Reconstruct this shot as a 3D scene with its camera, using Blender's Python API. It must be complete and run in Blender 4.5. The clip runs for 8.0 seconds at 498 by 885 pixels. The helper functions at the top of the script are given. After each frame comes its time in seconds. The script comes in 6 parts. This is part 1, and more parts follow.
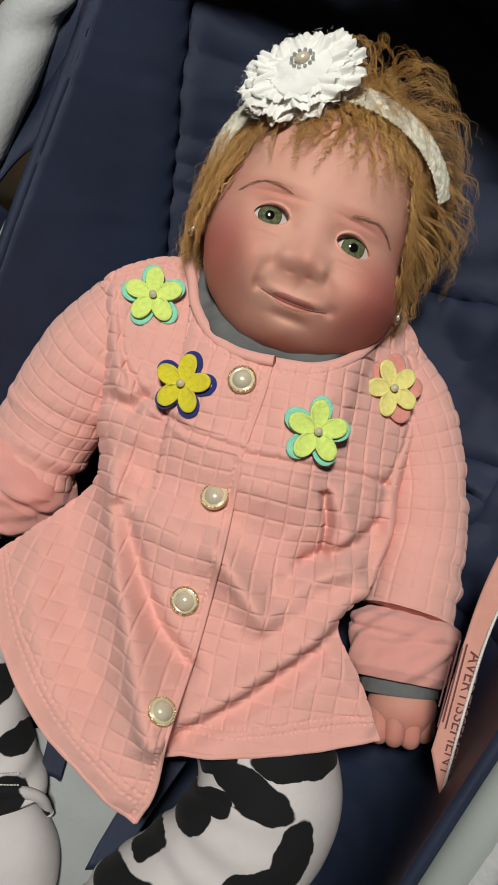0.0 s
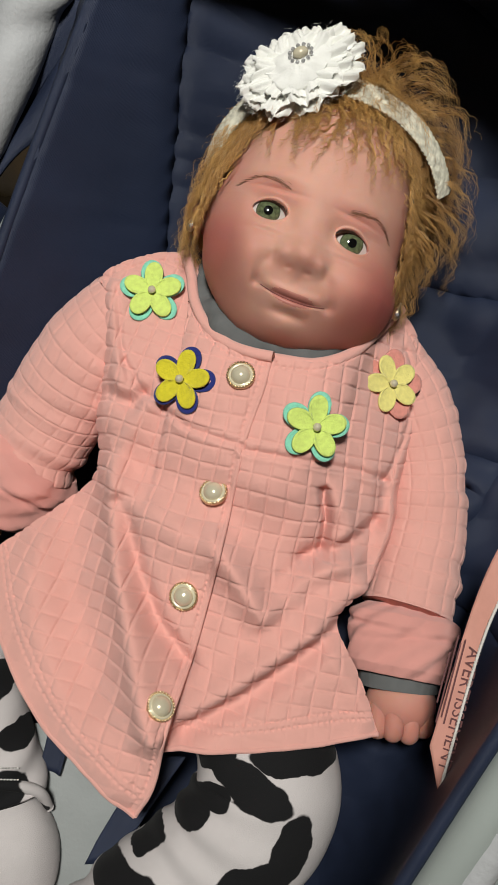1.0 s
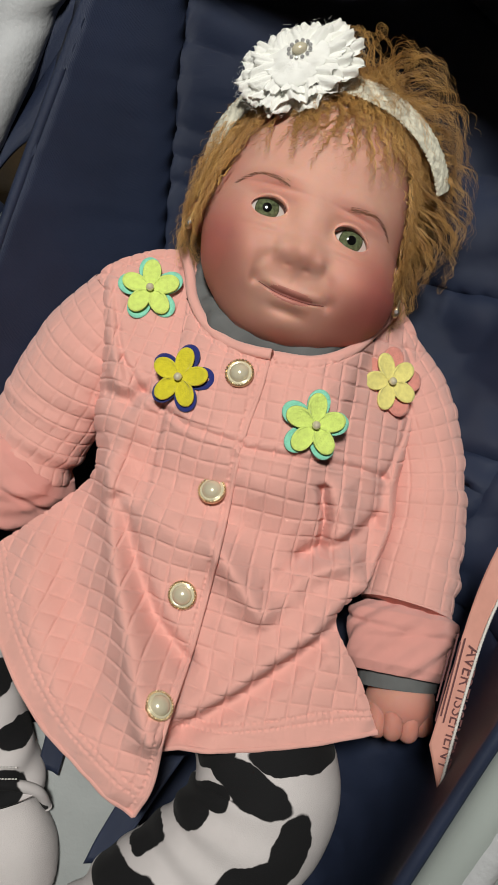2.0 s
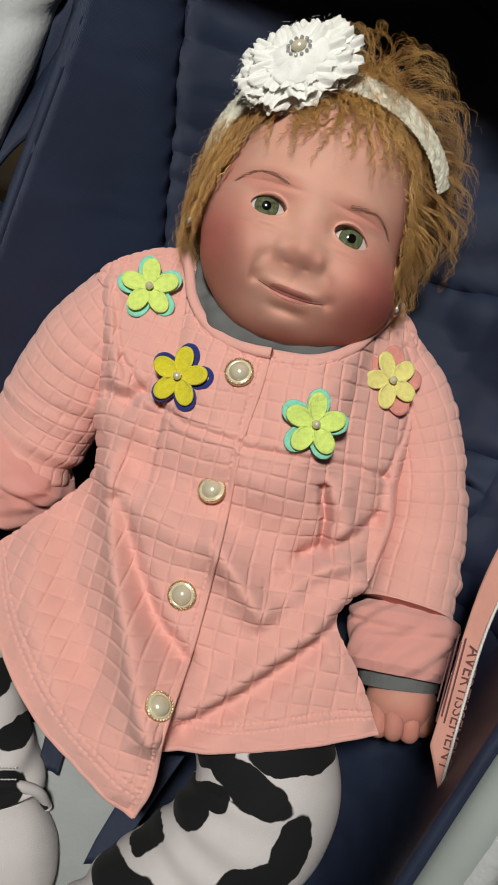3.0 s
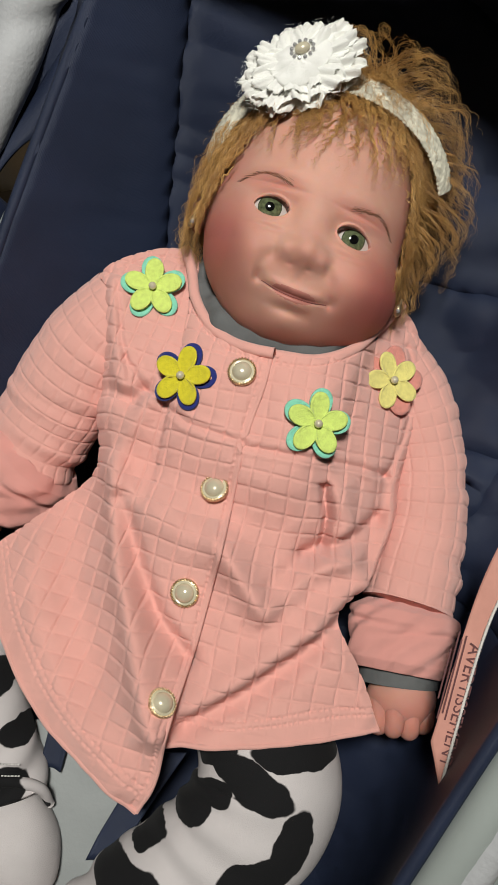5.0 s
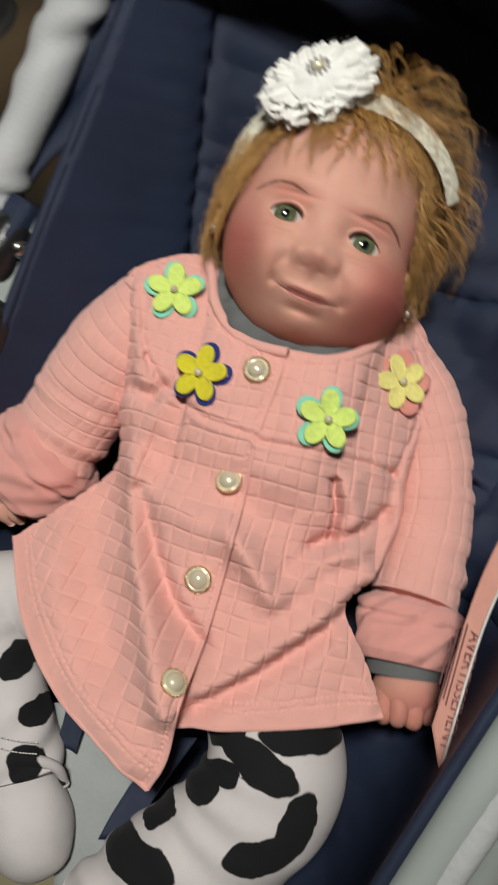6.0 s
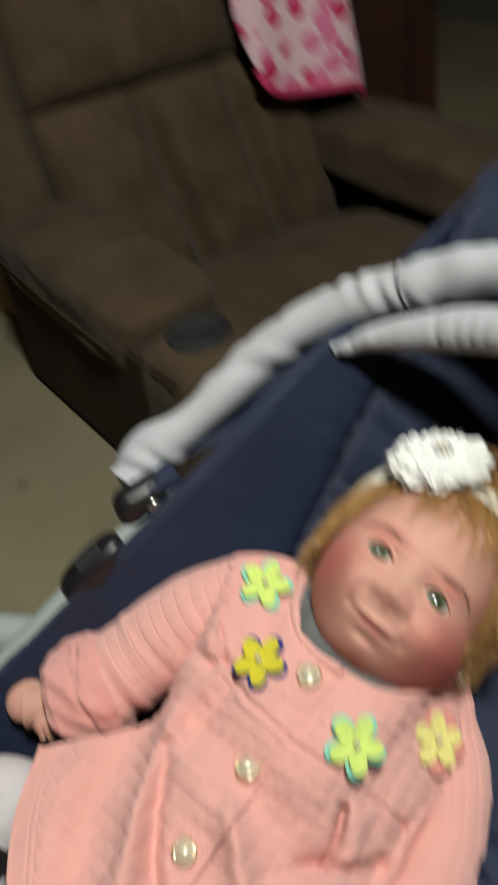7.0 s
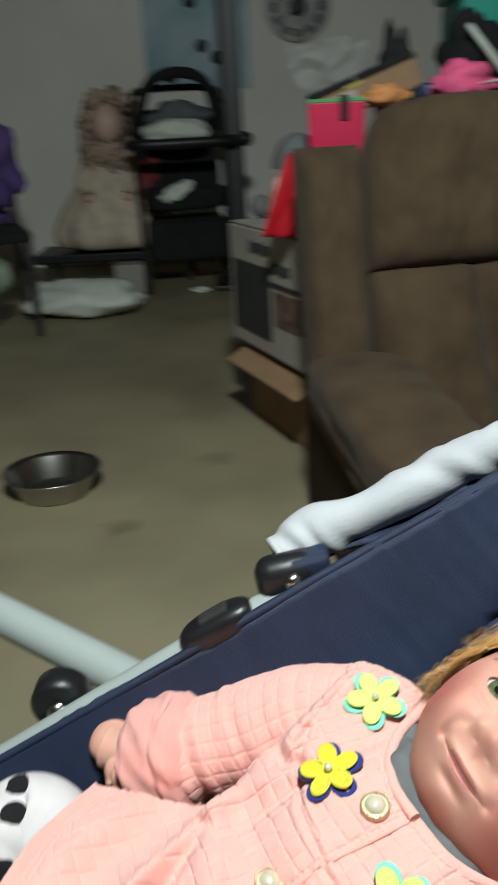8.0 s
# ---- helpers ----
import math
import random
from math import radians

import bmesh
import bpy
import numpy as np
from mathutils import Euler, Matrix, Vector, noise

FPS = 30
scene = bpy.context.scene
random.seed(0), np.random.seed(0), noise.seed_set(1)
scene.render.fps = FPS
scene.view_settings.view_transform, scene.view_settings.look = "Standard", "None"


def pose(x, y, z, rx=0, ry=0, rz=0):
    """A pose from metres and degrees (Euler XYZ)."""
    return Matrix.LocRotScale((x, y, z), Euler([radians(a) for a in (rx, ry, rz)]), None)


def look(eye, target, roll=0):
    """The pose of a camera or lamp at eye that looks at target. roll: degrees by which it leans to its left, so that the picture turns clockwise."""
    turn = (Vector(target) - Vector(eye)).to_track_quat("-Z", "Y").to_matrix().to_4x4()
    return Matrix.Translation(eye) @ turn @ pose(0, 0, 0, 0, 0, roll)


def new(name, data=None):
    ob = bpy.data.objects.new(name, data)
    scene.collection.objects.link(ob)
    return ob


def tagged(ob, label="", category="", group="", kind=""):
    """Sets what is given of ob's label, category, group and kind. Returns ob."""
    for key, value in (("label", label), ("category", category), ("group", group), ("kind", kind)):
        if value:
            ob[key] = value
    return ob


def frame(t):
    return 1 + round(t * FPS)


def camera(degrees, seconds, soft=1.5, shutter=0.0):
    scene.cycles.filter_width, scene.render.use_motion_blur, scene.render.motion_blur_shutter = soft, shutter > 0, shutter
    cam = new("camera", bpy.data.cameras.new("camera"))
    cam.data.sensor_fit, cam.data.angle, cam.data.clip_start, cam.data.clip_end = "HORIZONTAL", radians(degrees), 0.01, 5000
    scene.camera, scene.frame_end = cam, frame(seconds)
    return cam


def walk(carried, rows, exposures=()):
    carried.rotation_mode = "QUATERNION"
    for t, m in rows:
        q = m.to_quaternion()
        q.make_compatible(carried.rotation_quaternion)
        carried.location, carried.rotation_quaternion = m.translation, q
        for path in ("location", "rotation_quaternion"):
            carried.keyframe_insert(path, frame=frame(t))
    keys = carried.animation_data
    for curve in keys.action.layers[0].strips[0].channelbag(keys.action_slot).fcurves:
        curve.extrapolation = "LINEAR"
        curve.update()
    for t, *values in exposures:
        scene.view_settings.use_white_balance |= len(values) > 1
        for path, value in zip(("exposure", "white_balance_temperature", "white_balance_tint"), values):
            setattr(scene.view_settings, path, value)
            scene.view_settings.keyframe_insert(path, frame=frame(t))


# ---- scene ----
cam = camera(32.06, 8.0, shutter=0.8)


def aim(x, y, z, yaw, pitch, roll):
    """A camera pose from its place, heading, tilt and lean in degrees."""
    a, b = radians(yaw), radians(pitch)
    ahead = Vector((-math.sin(a) * math.cos(b), math.cos(a) * math.cos(b), math.sin(b)))
    return look((x, y, z), Vector((x, y, z)) + ahead, roll)


PATH = [
    (0.0, aim(-0.0651, 0.1275, 1.0096, -22.18, -59.91, -30.53)),
    (0.5, aim(-0.0619, 0.1271, 1.0108, -21.51, -60.12, -31.18)),
    (1.0, aim(-0.0635, 0.1255, 1.0090, -21.55, -60.05, -31.11)),
    (1.5, aim(-0.0639, 0.1271, 1.0088, -21.82, -60.24, -30.87)),
    (3.0, aim(-0.0612, 0.1280, 1.0057, -21.27, -60.36, -31.45)),
    (3.5, aim(-0.0625, 0.1280, 1.0078, -21.29, -60.33, -31.39)),
    (4.0, aim(-0.0632, 0.1270, 1.0099, -21.53, -60.41, -31.11)),
    (4.5, aim(-0.0644, 0.1297, 1.0082, -21.53, -60.53, -31.09)),
    (5.8, aim(-0.0740, 0.1139, 1.0179, -22.33, -59.87, -30.47)),
    (6.0, aim(-0.0809, 0.1008, 1.0217, -20.80, -58.13, -30.70)),
    (6.3, aim(-0.0794, 0.0980, 1.0347, -20.59, -55.46, -26.66)),
    (6.5, aim(-0.0884, 0.0708, 1.0359, -21.37, -49.27, -22.73)),
    (6.8, aim(-0.0909, 0.0519, 1.0437, -23.24, -41.69, -13.66)),
    (7.0, aim(-0.1010, 0.0370, 1.0570, -22.02, -35.74, -9.00)),
    (7.2, aim(-0.0955, 0.0284, 1.0530, -18.48, -29.96, -6.10)),
    (7.4, aim(-0.0885, 0.0205, 1.0295, -14.54, -25.47, -4.00)),
    (7.6, aim(-0.0638, 0.0072, 1.0200, -9.86, -24.00, -3.60)),
    (7.8, aim(-0.0325, 0.0033, 0.9831, -5.13, -22.33, -3.22)),
    (8.0, aim(0.0000, 0.0000, 0.9500, -0.00, -21.00, -3.00)),
]
walk(cam, PATH, exposures=[(0.0, -0.06, 6450, 8), (6.3, -0.05, 6450, 8), (6.8, 0.08, 6420, 7), (7.2, 0.28, 6200, 3), (7.6, 0.76, 5860, -1), (8.0, 0.80, 5800, -1)])

# ---- light: one ceiling lamp behind the camera, in a closed room ----
world = bpy.data.worlds.new("room_air")
scene.world = world
world.use_nodes = True
world.node_tree.nodes["Background"].inputs[0].default_value = (0.9, 0.95, 1.0, 1)
world.node_tree.nodes["Background"].inputs[1].default_value = 0.001

lamp = bpy.data.lights.new("ceiling_light", "AREA")
lamp.shape, lamp.size, lamp.energy, lamp.color = "DISK", 0.26, 43, (1.0, 0.965, 0.90)
lamp_ob = new("ceiling_light", lamp)
lamp_ob.matrix_world = look((0.09, -0.16, 2.36), (0.03, 1.5, 0.0))


# ---- material tools ----
def material(name, color, rough=0.7, metal=0.0, vary=0.18, scale=20.0, bump=0.15, bump_scale=250.0, second=None, spec=0.5, sheen=0.0, depth=0.002):
    m = bpy.data.materials.new(name)
    m.use_nodes = True
    nt = m.node_tree
    b = nt.nodes["Principled BSDF"]
    b.inputs["Roughness"].default_value, b.inputs["Metallic"].default_value = rough, metal
    b.inputs["Specular IOR Level"].default_value = spec
    if sheen:
        b.inputs["Sheen Weight"].default_value, b.inputs["Sheen Roughness"].default_value = sheen, 0.5
    tc = nt.nodes.new("ShaderNodeTexCoord")
    n1 = nt.nodes.new("ShaderNodeTexNoise")
    n1.inputs["Scale"].default_value, n1.inputs["Detail"].default_value = scale, 6.0
    nt.links.new(tc.outputs["Object"], n1.inputs["Vector"])
    ramp = nt.nodes.new("ShaderNodeMix")
    ramp.data_type = "RGBA"
    c2 = second or tuple(c * (1 - 2 * vary) for c in color)
    ramp.inputs["A"].default_value = (*color, 1)
    ramp.inputs["B"].default_value = (*c2, 1)
    sharp = nt.nodes.new("ShaderNodeMapRange")
    sharp.inputs["From Min"].default_value, sharp.inputs["From Max"].default_value = 0.35, 0.7
    nt.links.new(n1.outputs["Fac"], sharp.inputs["Value"])
    nt.links.new(sharp.outputs["Result"], ramp.inputs["Factor"])
    nt.links.new(ramp.outputs["Result"], b.inputs["Base Color"])
    n2 = nt.nodes.new("ShaderNodeTexNoise")
    n2.inputs["Scale"].default_value, n2.inputs["Detail"].default_value = bump_scale, 4.0
    nt.links.new(tc.outputs["Object"], n2.inputs["Vector"])
    bp = nt.nodes.new("ShaderNodeBump")
    bp.inputs["Strength"].default_value, bp.inputs["Distance"].default_value = bump, depth
    nt.links.new(n2.outputs["Fac"], bp.inputs["Height"])
    nt.links.new(bp.outputs["Normal"], b.inputs["Normal"])
    return m


def put_in(m, kind, **values):
    n = m.node_tree.nodes.new(kind)
    for k, v in values.items():
        n.inputs[k].default_value = v
    return n


def spots(m, centres, color, soft=0.5, wobble=0.0, wobble_scale=60.0):
    """Paint round marks of a colour over a material: rows of x, y, z, radius x, y, z and a strength, in the thing's own metres."""
    nt = m.node_tree
    b = nt.nodes["Principled BSDF"]
    old = b.inputs["Base Color"].links[0].from_socket
    tc = nt.nodes.new("ShaderNodeTexCoord")
    place = tc.outputs["Object"]
    if wobble:
        nz = put_in(m, "ShaderNodeTexNoise", Scale=wobble_scale, Detail=3.0)
        nt.links.new(place, nz.inputs["Vector"])
        off = nt.nodes.new("ShaderNodeVectorMath")
        off.operation = "MULTIPLY_ADD"
        off.inputs[1].default_value = (wobble, wobble, wobble)
        nt.links.new(nz.outputs["Color"], off.inputs[0])
        nt.links.new(place, off.inputs[2])
        back = nt.nodes.new("ShaderNodeVectorMath")
        back.operation = "SUBTRACT"
        back.inputs[1].default_value = (wobble / 2, wobble / 2, wobble / 2)
        nt.links.new(off.outputs[0], back.inputs[0])
        place = back.outputs[0]
    total = None
    for x, y, z, a, bb, c, turn, k in centres:
        sub = nt.nodes.new("ShaderNodeVectorMath")
        sub.operation = "SUBTRACT"
        sub.inputs[1].default_value = (x, y, z)
        nt.links.new(place, sub.inputs[0])
        rot = nt.nodes.new("ShaderNodeVectorRotate")
        rot.rotation_type = "Z_AXIS"
        rot.inputs["Angle"].default_value = radians(-turn)
        nt.links.new(sub.outputs[0], rot.inputs["Vector"])
        div = nt.nodes.new("ShaderNodeVectorMath")
        div.operation = "DIVIDE"
        div.inputs[1].default_value = (a, bb, c)
        nt.links.new(rot.outputs[0], div.inputs[0])
        ln = nt.nodes.new("ShaderNodeVectorMath")
        ln.operation = "LENGTH"
        nt.links.new(div.outputs[0], ln.inputs[0])
        mr = nt.nodes.new("ShaderNodeMapRange")
        mr.interpolation_type = "SMOOTHSTEP"
        mr.inputs["From Min"].default_value, mr.inputs["From Max"].default_value = 1 + soft, 1 - soft
        mr.inputs["To Max"].default_value = k
        nt.links.new(ln.outputs["Value"], mr.inputs["Value"])
        if total is None:
            total = mr.outputs[0]
        else:
            mx = nt.nodes.new("ShaderNodeMath")
            mx.operation = "MAXIMUM"
            nt.links.new(total, mx.inputs[0])
            nt.links.new(mr.outputs[0], mx.inputs[1])
            total = mx.outputs[0]
    mix = nt.nodes.new("ShaderNodeMix")
    mix.data_type = "RGBA"
    mix.inputs["B"].default_value = (*color, 1)
    nt.links.new(total, mix.inputs["Factor"])
    nt.links.new(old, mix.inputs["A"])
    nt.links.new(mix.outputs["Result"], b.inputs["Base Color"])
    return m


def weave(m, scale=900.0, strength=0.25):
    """A fine woven relief in place of the noise relief."""
    nt = m.node_tree
    bp = [n for n in nt.nodes if n.bl_idname == "ShaderNodeBump"][0]
    tc = nt.nodes.new("ShaderNodeTexCoord")
    w1, w2 = put_in(m, "ShaderNodeTexWave", Scale=scale / 6.28, Distortion=0.6), put_in(m, "ShaderNodeTexWave", Scale=scale / 6.28, Distortion=0.6)
    w1.bands_direction, w2.bands_direction = "X", "Y"
    for w in (w1, w2):
        nt.links.new(tc.outputs["Object"], w.inputs["Vector"])
    mx = nt.nodes.new("ShaderNodeMath")
    mx.operation = "MAXIMUM"
    nt.links.new(w1.outputs["Fac"], mx.inputs[0])
    nt.links.new(w2.outputs["Fac"], mx.inputs[1])
    nt.links.new(mx.outputs[0], bp.inputs["Height"])
    bp.inputs["Strength"].default_value, bp.inputs["Distance"].default_value = strength, 0.0006
    return m


# ---- mesh tools ----
def mesh(name, verts, faces, mats, index=None, smooth=True, uv=None):
    me = bpy.data.meshes.new(name)
    me.from_pydata([tuple(v) for v in verts], [], faces)
    for m in mats if isinstance(mats, (list, tuple)) else [mats]:
        me.materials.append(m)
    if index is not None:
        me.polygons.foreach_set("material_index", index)
    me.polygons.foreach_set("use_smooth", [smooth] * len(me.polygons))
    me.update()
    return me


def thing(name, me=None, at=None, label="", category="", group="", kind=""):
    ob = new(name, me)
    if at is not None:
        ob.matrix_world = at
    return tagged(ob, label, category, group, kind)


def part(name, me, parent, label="", at=None):
    ob = new(name, me)
    ob.parent = parent
    if at is not None:
        ob.matrix_basis = at
    return tagged(ob, label)


def thick(ob, t, offset=-1.0):
    s = ob.modifiers.new("thickness", "SOLIDIFY")
    s.thickness, s.offset = t, offset
    return ob


def from_bm(name, bm, mat, smooth=False):
    me = bpy.data.meshes.new(name)
    bm.to_mesh(me)
    bm.free()
    me.materials.append(mat)
    me.polygons.foreach_set("use_smooth", [smooth] * len(me.polygons))
    return me


def box(name, size, mat, bevel=0.004, centre=(0, 0, 0), segments=2, smooth=False, taper=1.0):
    bm = bmesh.new()
    bmesh.ops.create_cube(bm, size=1.0)
    for v in bm.verts:
        k = taper if v.co.z > 0 else 1.0
        v.co = Vector((v.co.x * size[0] * k, v.co.y * size[1] * k, v.co.z * size[2])) + Vector(centre)
    if bevel:
        bmesh.ops.bevel(bm, geom=bm.edges[:], offset=bevel, segments=segments, profile=0.5, affect="EDGES")
    return from_bm(name, bm, mat, smooth)


def cushion(name, size, mat, puff=0.25, n=14, wrinkle=0.006, seed=1, corner=0.35):
    """A soft block: rounded, swollen faces with slight wrinkles, centred on its base's middle."""
    bm = bmesh.new()
    bmesh.ops.create_cube(bm, size=2.0)
    bmesh.ops.subdivide_edges(bm, edges=bm.edges[:], cuts=n, use_grid_fill=True)
    for v in bm.verts:
        x, y, z = v.co
        r = max(1e-6, (abs(x) ** (2 / corner) + abs(y) ** (2 / corner) + abs(z) ** (2 / corner)) ** (corner / 2))
        p = Vector((x, y, z)) / r
        bulge = 1 + puff * 0.2 * (1 - min(1, abs(x * y))) * abs(z)
        q = Vector((p.x * size[0] / 2, p.y * size[1] / 2, p.z * size[2] / 2 * bulge + size[2] / 2))
        k = noise.noise(q * 9 + Vector((seed * 7.1, 0, 0))) + 0.5 * noise.noise(q * 26 + Vector((0, seed * 3.3, 0)))
        v.co = q + p.normalized() * wrinkle * k
    return from_bm(name, bm, mat, True)


def curve(points, n):
    """A smooth line through points, cut into n places at even lengths."""
    p = np.array(points, float)
    p = np.vstack([2 * p[0] - p[1], p, 2 * p[-1] - p[-2]])
    out = []
    for i in range(1, len(p) - 2):
        t = np.linspace(0, 1, 24, endpoint=False)[:, None]
        a, b, c, d = p[i - 1], p[i], p[i + 1], p[i + 2]
        out.append(0.5 * (2 * b + (c - a) * t + (2 * a - 5 * b + 4 * c - d) * t**2 + (3 * b - a - 3 * c + d) * t**3))
    q = np.vstack([*out, p[-2][None]])
    s = np.r_[0, np.cumsum(np.linalg.norm(np.diff(q, axis=0), axis=1))]
    return np.stack([np.interp(np.linspace(0, s[-1], n), s, q[:, k]) for k in range(q.shape[1])], 1)


def grid_faces(nu, nv, wrap=False, start=0):
    f = []
    for i in range(nu - 1):
        for j in range(nv if wrap else nv - 1):
            k = (j + 1) % nv
            f.append((start + i * nv + j, start + i * nv + k, start + (i + 1) * nv + k, start + (i + 1) * nv + j))
    return f


def tube(points, radii, n=24, around=16, flat=1.0, up=(0, 0, 1), caps=True, relief=None):
    """Vertices and faces of a round bar along a line, its radius given at even steps; flat squeezes it along up."""
    c = curve(points, n)
    t = np.gradient(c, axis=0)
    t /= np.linalg.norm(t, axis=1)[:, None]
    r = np.interp(np.linspace(0, 1, n), np.linspace(0, 1, len(radii)), radii)
    a = np.cross(t, np.array(up, float))
    a /= np.maximum(np.linalg.norm(a, axis=1), 1e-6)[:, None]
    b = np.cross(a, t)
    w = np.linspace(0, 2 * np.pi, around, endpoint=False)
    s = np.linspace(0, 1, n)
    rr = r[:, None] * np.ones(around)
    if relief is not None:
        rr = rr + relief(s[:, None], w[None, :])
    v = c[:, None] + rr[..., None] * (np.cos(w)[None, :, None] * a[:, None] + flat * np.sin(w)[None, :, None] * b[:, None])
    verts = v.reshape(-1, 3)
    faces = [tuple(reversed(g)) for g in grid_faces(n, around, True)]
    if caps:
        k = len(verts)
        e = r[0] * 0.35, r[-1] * 0.35
        verts = np.vstack([verts, c[:1] - t[:1] * e[0], c[-1:] + t[-1:] * e[1]])
        for j in range(around):
            faces.append((k, (j + 1) % around, j))
            faces.append((k + 1, (n - 1) * around + j, (n - 1) * around + (j + 1) % around))
    return verts, faces


def bar(name, points, radii, mat, **k):
    v, f = tube(points, radii, **k)
    return mesh(name, v, f, mat)


def lathe(name, profile, mat, around=32, smooth=True):
    """A turned shape: rows of radius and height."""
    w = np.linspace(0, 2 * np.pi, around, endpoint=False)
    v = [(r * math.cos(a), r * math.sin(a), z) for r, z in profile for a in w]
    return mesh(name, v, grid_faces(len(profile), around, True), mat, smooth=smooth)


def joined(*pairs):
    """Vertices and faces of several pieces as one."""
    vs, fs, ids, k = [], [], [], 0
    for n, (v, f) in enumerate(pairs):
        vs.append(np.asarray(v, float))
        fs += [tuple(i + k for i in g) for g in f]
        ids += [n] * len(f)
        k += len(v)
    return np.vstack(vs), fs, ids


def ball(centre, radii, rings=14, around=20):
    v, f = [], []
    for i in range(rings + 1):
        a = math.pi * i / rings
        for j in range(around):
            b = 2 * math.pi * j / around
            v.append((math.sin(a) * math.cos(b), math.sin(a) * math.sin(b), math.cos(a)))
    return np.array(v) * np.array(radii) + np.array(centre), [tuple(reversed(g)) for g in grid_faces(rings + 1, around, True)]


def bump_at(x, y, cx, cy, sx, sy):
    return np.exp(-((x - cx) / sx) ** 2 - ((y - cy) / sy) ** 2)


def near_line(p, points):
    """The distance of flat places p to a broken line, and how far along it they lie."""
    best = np.full(len(p), 9.0)
    q = np.array(points, float)[:, :2]
    for a, b in zip(q[:-1], q[1:]):
        d = b - a
        t = np.clip(((p - a) @ d) / (d @ d), 0, 1)
        best = np.minimum(best, np.linalg.norm(p - a - t[:, None] * d, axis=1))
    return best


# ---- materials ----
NAVY = weave(material("navy_canvas", (0.0200, 0.0285, 0.060), 0.50, vary=0.14, scale=14, spec=0.3), 6500, 0.35)
PINK = weave(material("pink_quilted_cotton", (0.85, 0.44, 0.38), 0.85, vary=0.035, scale=35, spec=0.2, sheen=0.25), 5600, 0.5)
PINK_RIB = weave(material("pink_ribbed_lining", (0.86, 0.40, 0.35), 0.85, vary=0.05, scale=30, spec=0.2, sheen=0.2), 5200, 0.6)
GREY_JERSEY = weave(material("grey_jersey", (0.145, 0.150, 0.151), 0.9, vary=0.1, scale=60, spec=0.2), 3200, 0.4)
WHITE_COVER = material("pale_grey_padded_fabric", (0.43, 0.44, 0.455), 0.7, vary=0.06, scale=12, bump=0.25, bump_scale=300)
GREY_TUBE = material("grey_green_painted_tube", (0.33, 0.365, 0.35), 0.38, vary=0.05, scale=9, bump=0.05)
BLACK_PLASTIC = material("black_plastic", (0.012, 0.012, 0.013), 0.35, vary=0.2, scale=30, bump=0.12, bump_scale=600)
STEEL = material("brushed_steel", (0.55, 0.54, 0.5), 0.25, 1.0, vary=0.12, scale=20, bump=0.05)
GOLD = material("gold_metal", (0.92, 0.76, 0.5), 0.32, 1.0, vary=0.1, scale=200, bump=0.05)
PEARL = material("cream_pearl", (0.68, 0.62, 0.46), 0.14, 0.25, vary=0.05, scale=60, bump=0.02, spec=0.8)
GREY_PANEL = material("grey_coated_fabric", (0.30, 0.32, 0.32), 0.6, vary=0.08, scale=10, bump=0.15)
RUBBER = material("black_rubber", (0.02, 0.02, 0.02), 0.8, vary=0.2, scale=30)

# ---- the room ----
CONCRETE = material("stained_concrete", (0.30, 0.265, 0.165), 0.55, vary=0.14, scale=2.2, bump=0.2, bump_scale=40, spec=0.4)
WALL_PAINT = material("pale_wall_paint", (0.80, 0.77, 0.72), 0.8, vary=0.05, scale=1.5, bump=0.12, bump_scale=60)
# unseen side and rear walls: dark colour added to hold down bounced fill
LOW_BOUNCE_PAINT = material("low_bounce_wall_paint", (0.12, 0.115, 0.10), 0.85, vary=0.06, scale=1.5)
# the ceiling is out of view; its dark grey weakens the ambient light
LOW_BOUNCE_CEILING = material("low_bounce_ceiling_paint", (0.20, 0.195, 0.19), 0.85, vary=0.04, scale=2)
X0, X1, Y0, Y1, ZT = -2.6, 3.2, -2.4, 6.05, 2.45


def slab(name, x0, x1, y0, y1, z0, z1, mat, label, category):
    me = box(name, (x1 - x0, y1 - y0, z1 - z0), mat, 0.0, ((x0 + x1) / 2, (y0 + y1) / 2, (z0 + z1) / 2))
    return thing(name, me, None, label, category, kind="structure")


spots(CONCRETE, [(-0.32, 1.95, 0, 0.05, 0.03, 1, 10, 0.5), (-0.1, 2.35, 0, 0.06, 0.04, 1, 0, 0.35), (-0.75, 1.7, 0, 0.2, 0.12, 1, 30, 0.3),
                 (-0.5, 3.3, 0, 0.35, 0.25, 1, 0, 0.3), (0.0, 1.55, 0, 0.02, 0.02, 1, 0, 0.5), (-0.15, 3.0, 0, 0.1, 0.3, 1, 0, 0.35)], (0.10, 0.085, 0.05), 0.6, 0.12, 9.0)
slab("floor", X0, X1, Y0, Y1, -0.12, 0.0, CONCRETE, "bare olive-brown stained concrete floor", "floor")
slab("wall_north", X0 - 0.12, X1 + 0.12, Y1, Y1 + 0.12, 0, ZT, WALL_PAINT, "pale grey painted wall behind the clutter", "wall")
slab("wall_south", X0 - 0.12, X1 + 0.12, Y0 - 0.12, Y0, 0, ZT, LOW_BOUNCE_PAINT, "unseen wall, darkened to cut bounce light", "wall")
slab("wall_west", X0 - 0.12, X0, Y0, Y1, 0, ZT, LOW_BOUNCE_PAINT, "unseen wall, darkened to cut bounce light", "wall")
slab("wall_east", X1, X1 + 0.12, Y0, Y1, 0, ZT, LOW_BOUNCE_PAINT, "unseen wall, darkened to cut bounce light", "wall")
